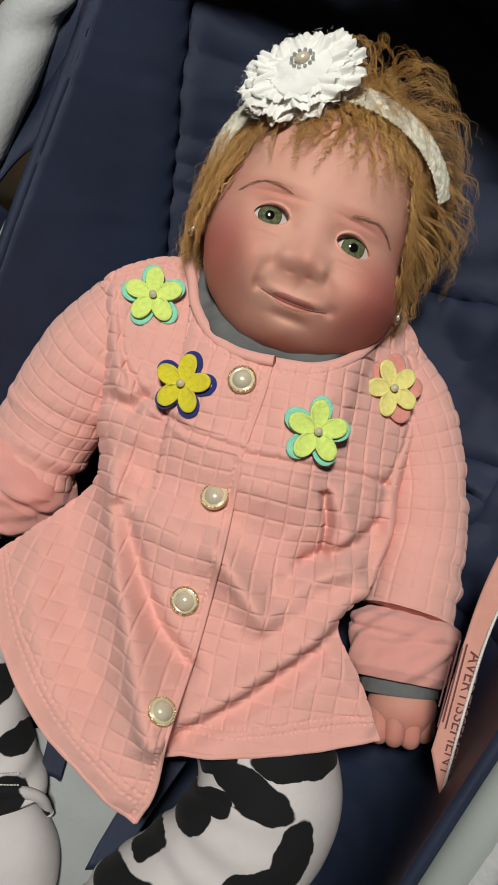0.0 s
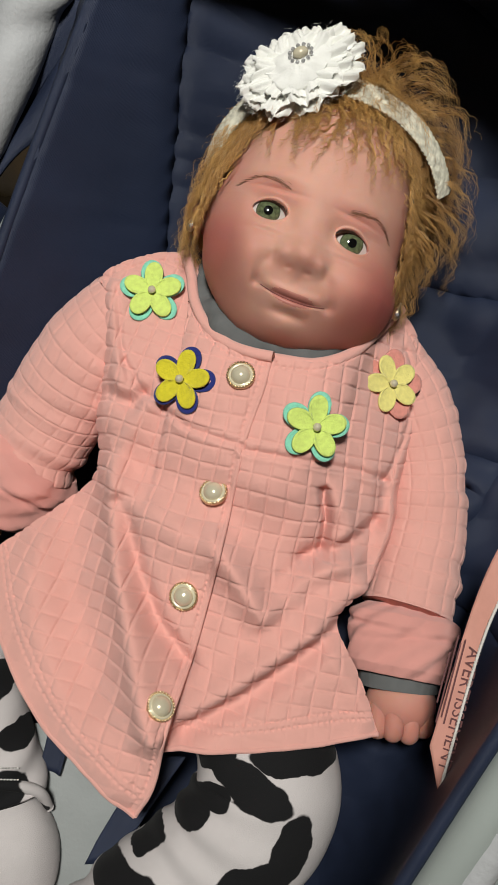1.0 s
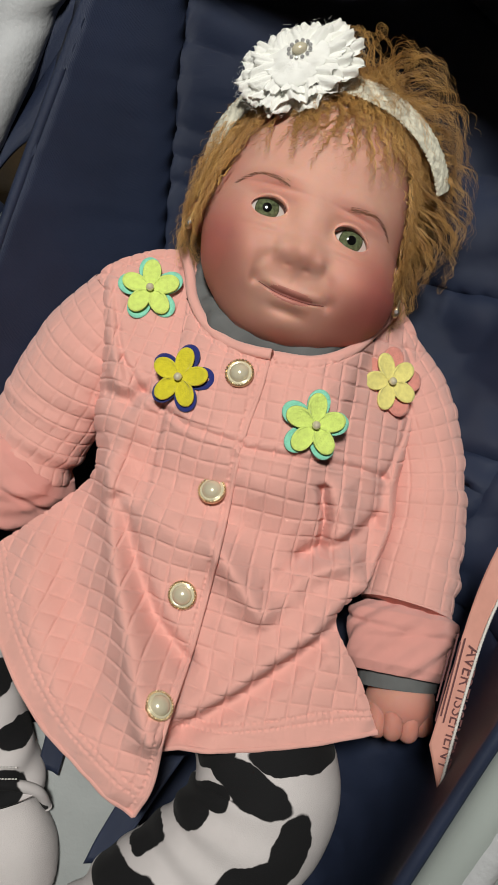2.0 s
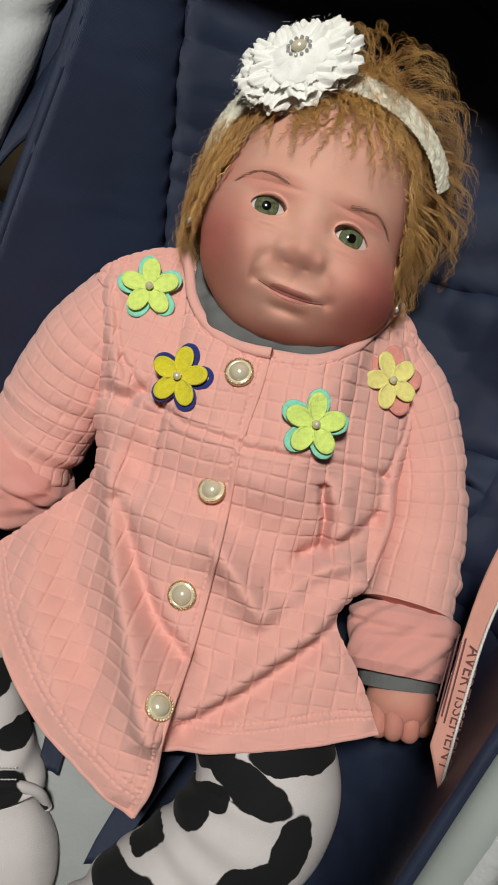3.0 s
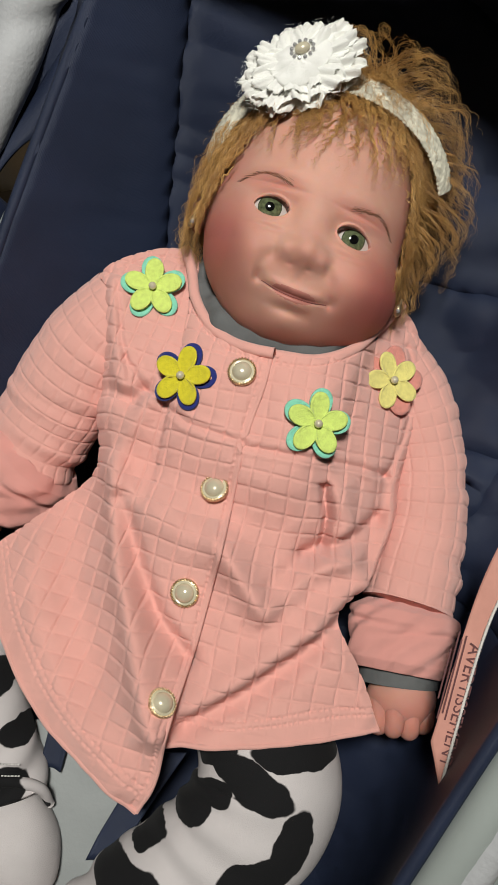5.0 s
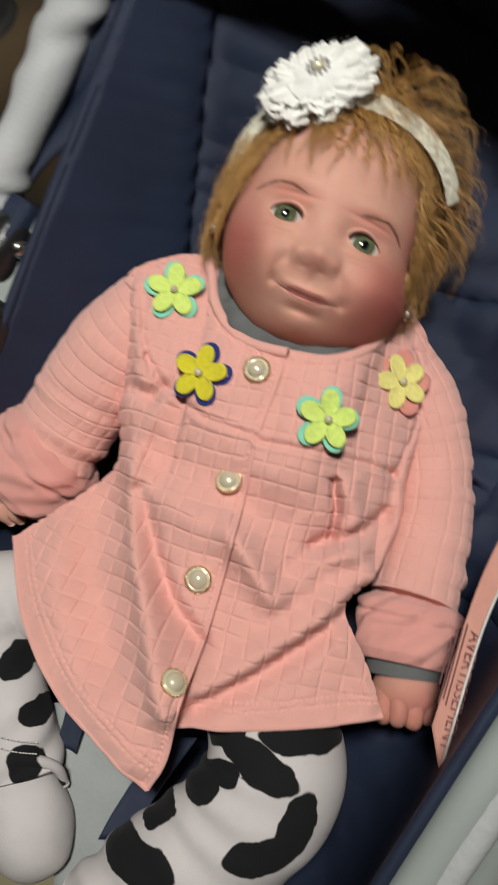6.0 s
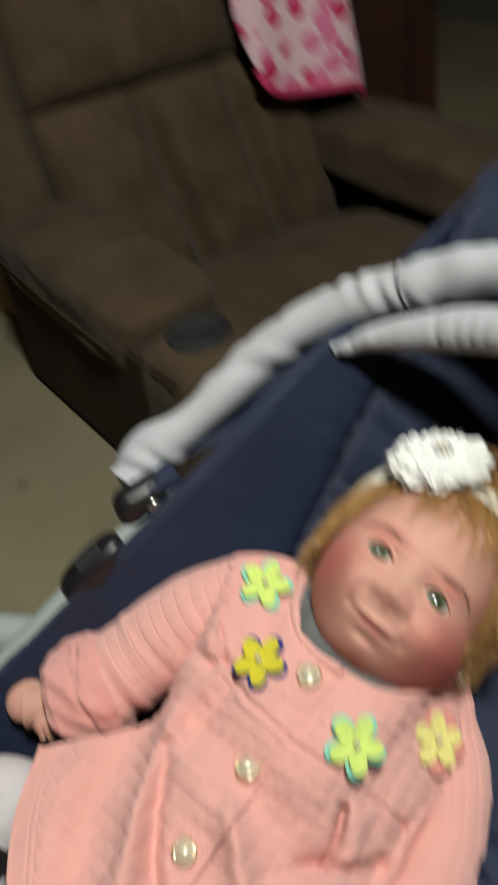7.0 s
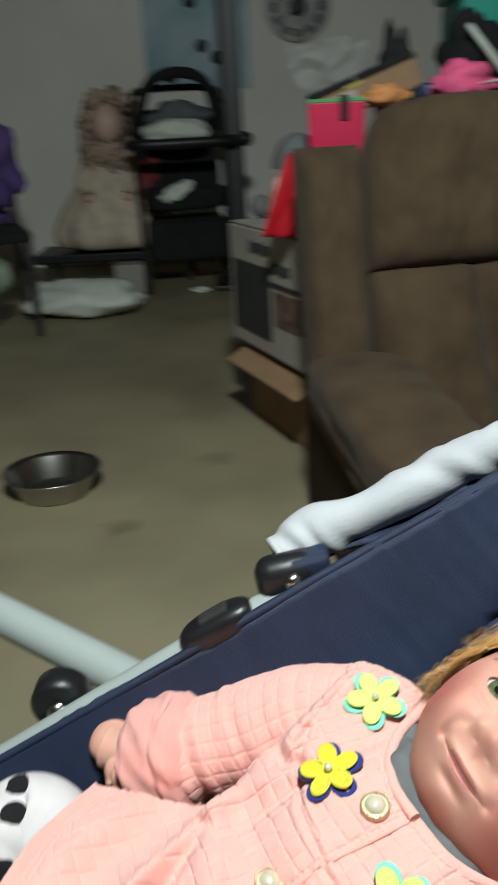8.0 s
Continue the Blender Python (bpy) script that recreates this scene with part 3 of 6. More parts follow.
FOLDS = [
    # ridges and valleys of the cloth: a line, its height and its breadth
    ([(-0.0881, -0.0236, 0.0000), (-0.0820, -0.0774, 0.0000), (-0.0684, -0.1311, 0.0000), (-0.0559, -0.1741, 0.0000)], 0.0105, 0.0075),
    ([(-0.0835, -0.0416, 0.0000), (-0.0720, -0.0846, 0.0000), (-0.0577, -0.1168, 0.0000), (-0.0398, -0.1383, 0.0000)], -0.0105, 0.0055),
    ([(-0.1114, -0.0380, 0.0000), (-0.1186, -0.0917, 0.0000), (-0.0971, -0.1490, 0.0000)], -0.012, 0.016),
    ([(-0.1437, -0.0702, 0.0000), (-0.1365, -0.1168, 0.0000), (-0.1114, -0.1670, 0.0000), (-0.0810, -0.2100, 0.0000)], 0.004, 0.010),
    ([(0.0713, -0.0953, 0.0000), (0.0283, -0.1276, 0.0000), (-0.0075, -0.1508, 0.0000), (-0.0326, -0.1652, 0.0000)], 0.0075, 0.008),
    ([(0.0713, -0.1078, 0.0000), (0.0319, -0.1383, 0.0000), (-0.0075, -0.1634, 0.0000), (-0.0398, -0.1795, 0.0000)], -0.0095, 0.0055),
    ([(-0.0201, -0.0631, 0.0000), (-0.0004, -0.0953, 0.0000), (0.0086, -0.1089, 0.0000), (0.0355, -0.0846, 0.0000), (0.0713, -0.0792, 0.0000)], 0.0065, 0.006),
    ([(0.0176, -0.0953, 0.0000), (0.0426, -0.0720, 0.0000), (0.0713, -0.0720, 0.0000)], -0.005, 0.005),
    ([(0.0484, -0.0344, 0.0000), (0.0505, -0.0523, 0.0000), (0.0480, -0.0720, 0.0000)], -0.010, 0.0024),
    ([(0.0588, -0.0380, 0.0000), (0.0641, -0.0595, 0.0000), (0.0570, -0.0720, 0.0000)], 0.006, 0.007),
    ([(0.0355, -0.0774, 0.0000), (0.0570, -0.0720, 0.0000), (0.0856, -0.0559, 0.0000)], -0.006, 0.004),
    ([(0.0767, -0.0810, 0.0000), (0.0892, -0.0523, 0.0000), (0.0921, -0.0272, 0.0000)], -0.006, 0.005),
    ([(0.0426, -0.1204, 0.0000), (0.0570, -0.1419, 0.0000), (0.0749, -0.1705, 0.0000)], 0.003, 0.006),
    ([(0.0032, -0.0308, 0.0000), (-0.0075, -0.0523, 0.0000), (-0.0111, -0.0738, 0.0000)], 0.003, 0.010),
    ([(-0.0863, -0.0362, 0.0000), (-0.0505, -0.0523, 0.0000), (-0.0183, -0.0720, 0.0000), (0.0032, -0.0989, 0.0000)], 0.0055, 0.010),
    ([(-0.0756, -0.0201, 0.0000), (-0.0398, -0.0344, 0.0000), (0.0032, -0.0523, 0.0000), (0.0283, -0.0720, 0.0000)], -0.006, 0.014),
    ([(-0.0899, 0.1000, 0.0000), (-0.0906, 0.0695, 0.0000), (-0.0846, 0.0337, 0.0000)], 0.0045, 0.006),
    ([(-0.0917, 0.0301, 0.0000), (-0.0756, 0.0229, 0.0000), (-0.0666, 0.0301, 0.0000)], -0.005, 0.004),
    ([(-0.0863, -0.0129, 0.0000), (-0.0738, 0.0086, 0.0000), (-0.0649, 0.0229, 0.0000)], 0.003, 0.005),
]
YOKE = [[(-0.0810, 0.0516, 0.0000), (-0.0684, 0.0301, 0.0000), (-0.0398, 0.0079, 0.0000), (-0.0032, -0.0047, 0.0000)], [(-0.0032, -0.0068, 0.0000), (0.0426, -0.0150, 0.0000), (0.0713, -0.0208, 0.0000), (0.0921, -0.0279, 0.0000)]]
SEAMS = [[(-0.0878, 0.1018, 0.0000), (-0.0846, 0.0659, 0.0000), (-0.0785, 0.0373, 0.0000), (-0.0684, 0.0301, 0.0000)], [(0.1089, 0.0606, 0.0000), (0.1179, 0.0373, 0.0000), (0.1053, -0.0021, 0.0000), (0.0921, -0.0279, 0.0000)]]


top_of_grain = np.array((-0.0039, 0.0086)) + 0.9 * np.array((math.sin(radians(13)), math.cos(radians(13))))


def quilt(a, b, pitch=0.0112, deep=0.0010, edge=0.00075):
    """Stitched lines both ways with soft pillows between them."""
    da = np.abs((a / pitch + 0.5) % 1 - 0.5) * pitch
    db = np.abs((b / pitch + 0.5) % 1 - 0.5) * pitch
    groove = np.maximum(np.exp(-((da / edge) ** 2)), np.exp(-((db / edge) ** 2)))
    pillow = np.minimum(1, 2 * da / pitch) ** 0.6 * np.minimum(1, 2 * db / pitch) ** 0.6
    return deep * (0.55 * pillow - 1.0 * groove)


def stitches(d, along, where, pitch=0.0042):
    return -0.0013 * np.exp(-(((d - where) / 0.0008) ** 2)) * (np.abs((along / pitch) % 1 - 0.5) < 0.36)


def panel(name, top, bottom, left, right, n, m, bulges, wall, grain, coat, free_edge=None):
    g = coons(top, bottom, left, right, n, m)
    flat = g.reshape(-1, 3).copy()
    z = flat[:, 2]
    for x, y, sx, sy, h in bulges:
        z += h * bump_at(flat[:, 0], flat[:, 1], x, y, sx, sy)
    for line, h, w in FOLDS:
        z += 1.6 * h * np.exp(-((near_line(flat[:, :2], line) / (1.35 * w)) ** 2))
    for line in YOKE:
        d = near_line(flat[:, :2], line)
        z += -0.0022 * np.exp(-((d / 0.0015) ** 2)) + 0.0012 * np.exp(-(((d - 0.0045) / 0.002) ** 2))
    for line in SEAMS:
        d = near_line(flat[:, :2], line)
        z += -0.0026 * np.exp(-((d / 0.0020) ** 2))
    z += np.array([0.0016 * noise.noise(Vector((p[0] * 40, p[1] * 40, 1.7))) + 0.0008 * noise.noise(Vector((p[0] * 110, p[1] * 110, 4.1))) for p in flat])
    g = flat.reshape(m, n, 3)
    du = np.linalg.norm(np.diff(g, axis=1), axis=2).mean(0)
    dv = np.linalg.norm(np.diff(g, axis=0), axis=2).mean(1)
    a = np.r_[0, np.cumsum(du)][None, :] * np.ones((m, 1))
    b = np.r_[0, np.cumsum(dv)][:, None] * np.ones((1, n))
    c, s = math.cos(radians(grain)), math.sin(radians(grain))
    wave = 0.0012 * np.sin(b * 90) + 0.0012 * np.sin(a * 75)
    hem = b[-1:, :] - b
    gx, gy = g[..., 0] - top_of_grain[0], top_of_grain[1] - g[..., 1]
    bend = 0.04 * (g[..., 2] - g[..., 2].mean())
    q = quilt(0.9 * np.arctan2(gx, gy) + 0.5 * wave + bend, np.hypot(gx, gy) + 0.5 * wave + bend)
    q = q * np.clip((hem - 0.013) / 0.004, 0.25, 1)
    q = q + stitches(hem, a, 0.012) + stitches(hem, a, 0.017)
    if free_edge == "right":
        q = q * np.clip((a[:, -1:] - a - 0.003) / 0.003, 0.3, 1) + stitches(a[:, -1:] - a, b, 0.004)
    q = q + stitches(b, a, 0.006)
    nu, nv = np.gradient(g, axis=1), np.gradient(g, axis=0)
    nrm = np.cross(nv, nu)
    nrm /= np.linalg.norm(nrm, axis=2)[..., None]
    nrm *= np.sign(nrm[..., 2:3].mean())
    g = g + nrm * q[..., None]
    outer = g[:, :1] if wall == "left" else g[:, -1:]
    sgn = -1 if wall == "left" else 1
    cols = []
    fade = np.clip((0.62 - np.linspace(0, 1, m)) / 0.15, 0, 1)[:, None, None]
    for k in range(1, 9):
        w = k / 8
        cols.append(outer + fade * np.array([sgn * 0.010 * math.sin(math.pi * w), 0, -0.062 * w]))
    full = np.concatenate([*cols[::-1], g] if wall == "left" else [g, *cols], 1)
    me = mesh(name, full.reshape(-1, 3), [tuple(reversed(f)) for f in grid_faces(m, full.shape[1])], PINK)
    ob = part(name, me, coat)
    thick(ob, 0.0020, -1.0)
    return g, nrm


coat = thing("quilted_coat", None, DOLL, "pink quilted coat with felt flowers and pearl buttons", "coat")
left_panel = panel("front_panel",
    [(-0.1098, 0.1032, -0.0500), (-0.0907, 0.1176, -0.0400), (-0.0582, 0.1269, -0.0420), (-0.0364, 0.1236, -0.0440), (-0.0378, 0.0998, -0.0340), (-0.0308, 0.0782, -0.0220), (-0.0160, 0.0620, -0.0090), (0.0004, 0.0548, 0.0010), (0.0146, 0.0512, 0.0040)],
    [(-0.1809, -0.0792, -0.0550), (-0.1638, -0.1285, -0.0200), (-0.1353, -0.1725, 0.0050), (-0.1001, -0.2016, 0.0220), (-0.0682, -0.2281, 0.0290)],
    [(-0.1098, 0.1032, -0.0500), (-0.0960, 0.0555, -0.0420), (-0.0969, 0.0169, -0.0380), (-0.1007, -0.0177, -0.0420), (-0.1346, -0.0478, -0.0560), (-0.1809, -0.0792, -0.0550)],
    [(0.0146, 0.0512, 0.0040), (0.0088, 0.0295, 0.0100), (-0.0032, -0.0056, 0.0100), (-0.0157, -0.0626, 0.0040), (-0.0328, -0.1278, 0.0140), (-0.0474, -0.1701, 0.0340), (-0.0565, -0.2071, 0.0340), (-0.0682, -0.2281, 0.0290)],
    250, 390, [(*(-0.0505, 0.0373), 0.045, 0.045, 0.012), (*(-0.0505, -0.0523), 0.05, 0.06, 0.012), (*(-0.0613, -0.1598), 0.03, 0.04, 0.008)], "left", 3, coat, "right")
right_panel = panel("front_panel",
    [(-0.0004, 0.0546, -0.0010), (0.0211, 0.0502, 0.0000), (0.0462, 0.0480, 0.0000), (0.0729, 0.0582, -0.0120), (0.0951, 0.0798, -0.0360), (0.1068, 0.0862, -0.0460), (0.1208, 0.0645, -0.0540), (0.1320, 0.0375, -0.0620)],
    [(-0.0522, -0.1884, 0.0260), (-0.0139, -0.1894, 0.0280), (0.0372, -0.1867, 0.0260), (0.0807, -0.1830, 0.0140)],
    [(-0.0004, 0.0546, -0.0010), (-0.0163, -0.0057, 0.0050), (-0.0291, -0.0632, -0.0010), (-0.0444, -0.1290, 0.0090), (-0.0522, -0.1884, 0.0260)],
    [(0.1320, 0.0375, -0.0620), (0.1084, -0.0023, -0.0420), (0.0968, -0.0324, -0.0280), (0.0924, -0.0621, -0.0240), (0.0747, -0.0974, -0.0120), (0.0568, -0.1164, 0.0020), (0.0703, -0.1504, 0.0080), (0.0807, -0.1830, 0.0140)],
    250, 370, [(*(0.0426, 0.0229), 0.05, 0.05, 0.010), (*(0.0283, -0.0523), 0.045, 0.06, 0.010)], "right", -2, coat)


for g, _ in (left_panel, right_panel):
    part("hem_edge", bar("hem_edge", [tuple(p + np.array((0, 0, -0.0010))) for p in g[-1, ::10]] + [tuple(g[-1, -1])], [0.0018], PINK, n=200, around=10), coat)
part("placket_edge", bar("placket_edge", [tuple(p + np.array((0, 0, -0.0010))) for p in left_panel[0][::10, -1]] + [tuple(left_panel[0][-1, -1])], [0.0015], PINK, n=260, around=10), coat)


def on_coat(x, y):
    """The nearest place on the coat's front and its outward direction."""
    best = None
    for g, nrm in (left_panel, right_panel):
        d = (g[..., 0] - x) ** 2 + (g[..., 1] - y) ** 2
        i, j = np.unravel_index(d.argmin(), d.shape)
        lo, hi, l2, h2 = max(0, i - 15), i + 16, max(0, j - 15), j + 16
        if best is None or d[i, j] < best[0] - 1e-7 or (d[i, j] < 4e-6 and g[i, j, 2] > best[1][2]):
            best = (d[i, j], g[i, j], nrm[lo:hi, l2:h2].reshape(-1, 3).mean(0))
    return Vector(best[1]), Vector(best[2]).normalized()


def facing(place, n, turn=0.0):
    y = Vector((0, 1, 0))
    x = y.cross(n).normalized()
    y = n.cross(x)
    m = Matrix((x, y, n)).transposed().to_4x4()
    return Matrix.Translation(place) @ m @ pose(0, 0, 0, 0, 0, turn)


def sleeve(name, pts, radii, seed, pitch=0.0115):
    n, around = 260, 230
    length = np.linalg.norm(np.diff(curve(pts, 40), axis=0), axis=1).sum()

    def relief(s, w):
        r = float(np.mean(radii))
        out = quilt(s * length + 0.002 * np.sin(2 * w + seed), w * r + 0.002 * np.sin(9 * s), pitch, 0.0007)
        for c, h, ph in ((0.28, 0.001, 1.0), (0.45, 0.0014, 2.2), (0.6, 0.0014, 0.4), (0.75, 0.002, 3.0), (0.88, 0.0024, 1.6)):
            out = out + h * np.sin((s - c) * 48 + seed) * np.exp(-(((s - c - 0.05 * np.cos(w + ph)) / 0.06) ** 2)) * (0.5 + 0.5 * np.cos(w - ph - seed))
        return out

    return part(name, bar(name, pts, radii, PINK, n=n, around=around, relief=relief, caps=True), coat)


# bound neckline, placket edge
part("neck_binding", bar("neck_binding", [(-0.0427, 0.1265, -0.0400), (-0.0382, 0.1098, -0.0340), (-0.0352, 0.0905, -0.0250), (-0.0256, 0.0718, -0.0140), (-0.0118, 0.0598, -0.0040), (0.0022, 0.0538, 0.0050), (0.0159, 0.0508, 0.0080)], [0.0036], PINK, n=90, around=12), coat)
part("neck_binding", bar("neck_binding", [(0.0160, 0.0502, 0.0040), (0.0423, 0.0470, 0.0040), (0.0665, 0.0542, -0.0050), (0.0843, 0.0691, -0.0200), (0.0963, 0.0804, -0.0320), (0.1049, 0.0875, -0.0440)], [0.0036], PINK, n=90, around=12), coat)

# sleeves and turned-up cuffs
sleeve("sleeve", [(-0.0821, 0.0933, -0.0620), (-0.1115, 0.0622, -0.0700), (-0.1404, 0.0202, -0.0820), (-0.1579, -0.0066, -0.0860), (-0.1732, -0.0266, -0.0890)], [0.030, 0.036, 0.038, 0.037, 0.036], 1.0)
sleeve("sleeve", [(0.1046, 0.0582, -0.0700), (0.1200, 0.0258, -0.0700), (0.1268, -0.0185, -0.0660), (0.1240, -0.0616, -0.0560), (0.1161, -0.0916, -0.0460), (0.1076, -0.1172, -0.0380)], [0.020, 0.0255, 0.0265, 0.0275, 0.029, 0.031], 2.0)


def cuff(a, b, r0, r1, seed, flat=0.8):
    def relief(s, w):
        out = 0.0020 * np.sin(3 * w + seed) + 0.0014 * np.sin(5 * w + 7 * s + seed) + 0.0010 * np.sin(11 * w + 16 * s)
        for c, p in ((0.25, 0.3), (0.5, 2.1), (0.75, 4.0)):
            out = out - 0.0026 * np.exp(-(((s - c - 0.12 * np.sin(w + p)) / 0.05) ** 2)) * np.clip(np.cos(w - p), 0, 1)
        return out

    c = part("cuff", bar("cuff", [a, tuple((p + q) / 2 for p, q in zip(a, b)), b], [r0 - 0.012, r0 - 0.001, r0 + 0.0015, r0 + 0.001, (r0 + r1) / 2 + 0.001, r1 + 0.001, r1, r1 - 0.006], PINK_RIB, n=70, around=90, flat=flat, caps=False, relief=relief), coat, "turned-up ribbed pink cuff")
    thick(c, 0.003, -1.0)


cuff((0.1069, -0.1145, -0.0340), (0.0983, -0.1582, -0.0240), 0.0355, 0.0325, 0.5)
cuff((-0.1530, -0.0075, -0.0850), (-0.1932, -0.0412, -0.0950), 0.046, 0.045, 2.5, 0.95)


# buttons: pearl domes in beaded gold rims
def button(x, y, tilt=0):
    p, n = on_coat(x, y)
    if tilt:
        n = (n + Vector((0.05, 0.65, 0))).normalized()
    b = part("button", lathe("button", [(0.0, 0.0), (0.0088, 0.0), (0.0090, 0.0012), (0.0082, 0.0022), (0.0072, 0.0022)], GOLD, 36), coat, "pearl button in a beaded gold rim", at=facing(p + n * 0.0012, n))
    part("pearl_dome", lathe("pearl_dome", [(0.0079, 0.0016), (0.0076, 0.0026), (0.0066, 0.0024)] + [(0.0062 * math.cos(a), 0.0022 + 0.0050 * math.sin(a)) for a in np.linspace(0, math.pi / 2, 10)], PEARL, 36), b)
    beads = joined(*[ball((0.0084 * math.cos(a), 0.0084 * math.sin(a), 0.0024), (0.0009,) * 3, 5, 7) for a in np.linspace(0, 2 * math.pi, 28, endpoint=False)])
    part("beaded_rim", mesh("beaded_rim", beads[0], beads[1], GOLD), b)


for x, y, t in ((*(-0.0042, 0.0383), 0), (*(-0.0209, -0.0348), 1), (*(-0.0396, -0.0978), 0), (*(-0.0523, -0.1577), 0)):
    button(x, y, t)

# felt flowers, two layers and a small pearl each
FELT = {n: material(n + "_felt", c, 0.95, vary=0.08, scale=300, bump=0.5, bump_scale=900, spec=0.1, sheen=0.3) for n, c in
        (("lime", (0.66, 0.82, 0.20)), ("turquoise", (0.27, 0.70, 0.52)), ("yellow", (0.68, 0.60, 0.035)), ("navy_blue", (0.025, 0.035, 0.19)), ("pale_yellow", (0.82, 0.74, 0.25)), ("salmon", (0.74, 0.30, 0.25)))}


def felt_layer(name, mat, r, petal, turn, z):
    """Five rounded petals as one cut-out, slightly cupped."""
    n, rings = 150, 9
    v = [(0, 0, z)]
    for k in range(1, rings + 1):
        for i in range(n):
            a = 2 * math.pi * i / n
            c = abs(math.cos(2.5 * (a - radians(turn))))
            rad = r * (0.27 + 0.73 * c ** (petal * 0.9))
            q = k / rings
            up = 0.0016 * q * q + 0.0007 * math.sin(2 * a + turn) * q
            v.append((rad * q * math.cos(a), rad * q * math.sin(a), z + up))
    f = [(0, 1 + i, 1 + (i + 1) % n) for i in range(n)] + grid_faces(rings, n, True, 1)
    return mesh(name, v, [tuple(g) for g in f], mat)


def flower(x, y, under, over, turn, shift):
    p, n = on_coat(x, y)
    n = (n + Vector((0, 0, 0.9))).normalized()
    low = part("felt_flower", felt_layer("felt_flower", FELT[under], 0.0242 if under == "salmon" else 0.0222, 0.62, turn, 0.002), coat, f"{under.replace('_', ' ')} and {over.replace('_', ' ')} felt flower", at=facing(p + n * 0.0012, n))
    thick(low, 0.0013, 1.0)
    top = part("upper_petals", felt_layer("upper_petals", FELT[over], 0.0195, 0.75, turn + shift, 0.0052), low)
    thick(top, 0.0013, 1.0)
    bead = ball((0, 0, 0.0082), (0.0027,) * 3, 10, 14)
    part("pearl", mesh("pearl", bead[0], bead[1], PEARL), low, "small cream pearl")


flower(*(-0.0641, 0.0970), "turquoise", "lime", 20, -7)
flower(*(-0.0401, 0.0359), "navy_blue", "yellow", -2, 4)
flower(*(0.0400, 0.0068), "turquoise", "lime", 4, 6)
flower(*(0.0937, 0.0359), "salmon", "pale_yellow", 4, 30)

# grey undershirt at the neck and the wrist
shirt = thing("undershirt", None, DOLL, "grey jersey undershirt showing at the neck and wrist", "shirt")
part("neck_band", bar("neck_band", [(-0.0312, 0.1200, -0.0560), (-0.0273, 0.0919, -0.0400), (-0.0115, 0.0692, -0.0210), (0.0143, 0.0588, -0.0140), (0.0436, 0.0557, -0.0130), (0.0705, 0.0664, -0.0230), (0.0900, 0.0834, -0.0480)], [0.010, 0.014, 0.016, 0.014, 0.011, 0.009], GREY_JERSEY, n=120, around=32, relief=lambda s, w: 0.0012 * np.sin(s * 30 + 3 * w) + 0.0008 * np.sin(s * 70 - 2 * w)), shirt)
part("yoke", mesh("yoke", *ball((0.0193, 0.0734, -0.0560), (0.056, 0.032, 0.026), 24, 32), GREY_JERSEY), shirt)
part("wrist_band", bar("wrist_band", [(0.1016, -0.1534, -0.0300), (0.0998, -0.1672, -0.0280)], [0.027, 0.0265], GREY_JERSEY, n=12, around=40, flat=0.75, caps=False), shirt)

# ---- the doll's body: head, hands and hair in one mesh ----
SKIN = material("painted_vinyl_skin", (0.61, 0.330, 0.256), 0.62, vary=0.05, scale=40, bump=0.06, bump_scale=700, spec=0.24)
SKIN.node_tree.nodes["Principled BSDF"].inputs["Subsurface Weight"].default_value = 0.45
SKIN.node_tree.nodes["Principled BSDF"].inputs["Subsurface Scale"].default_value = 0.45
SKIN.node_tree.nodes["Principled BSDF"].inputs["Subsurface Radius"].default_value = (0.006, 0.002, 0.001)
EYE_WHITE = material("doll_eye_white", (0.58, 0.55, 0.52), 0.08, vary=0.03, scale=80, bump=0.0, spec=0.6)
IRIS = material("green_glass_iris", (0.125, 0.150, 0.078), 0.05, vary=0.32, scale=500, bump=0.0, spec=0.7)
LIMBUS = material("dark_iris_rim", (0.045, 0.055, 0.030), 0.05, vary=0.2, scale=500, bump=0.0, spec=0.7)
PUPIL = material("black_pupil", (0.004, 0.004, 0.004), 0.04, vary=0.0, bump=0.0, spec=0.7)
LIPS = material("painted_lips", (0.47, 0.185, 0.150), 0.45, vary=0.08, scale=200, bump=0.05)
LIP_LINE = material("dark_lip_line", (0.20, 0.055, 0.045), 0.6, vary=0.1, scale=200, bump=0.0)
LID = material("painted_lid_edge", (0.13, 0.045, 0.035), 0.5, vary=0.1, scale=200, bump=0.0)
BROW = material("painted_brow", (0.27, 0.115, 0.065), 0.6, vary=0.2, scale=300)
HAIR = material("golden_brown_mohair", (0.84, 0.52, 0.19), 0.34, vary=0.28, scale=45, bump=0.1, bump_scale=900, spec=0.6, second=(0.56, 0.31, 0.105))
strands = put_in(HAIR, "ShaderNodeNewGeometry")
shade = put_in(HAIR, "ShaderNodeMix")
shade.data_type, shade.blend_type = "RGBA", "MULTIPLY"
shade.inputs["Factor"].default_value = 1.0
per_strand = put_in(HAIR, "ShaderNodeValToRGB")
per_strand.color_ramp.elements[0].color, per_strand.color_ramp.elements[1].color = (0.50, 0.42, 0.32, 1), (1, 1, 1, 1)
HAIR.node_tree.links.new(strands.outputs["Random Per Island"], per_strand.inputs["Fac"])
base = HAIR.node_tree.nodes["Principled BSDF"].inputs["Base Color"]
HAIR.node_tree.links.new(base.links[0].from_socket, shade.inputs["A"])
HAIR.node_tree.links.new(per_strand.outputs["Color"], shade.inputs["B"])
HAIR.node_tree.links.new(shade.outputs["Result"], base)
EYES = (0.0371, 0.1239, 0.0415)
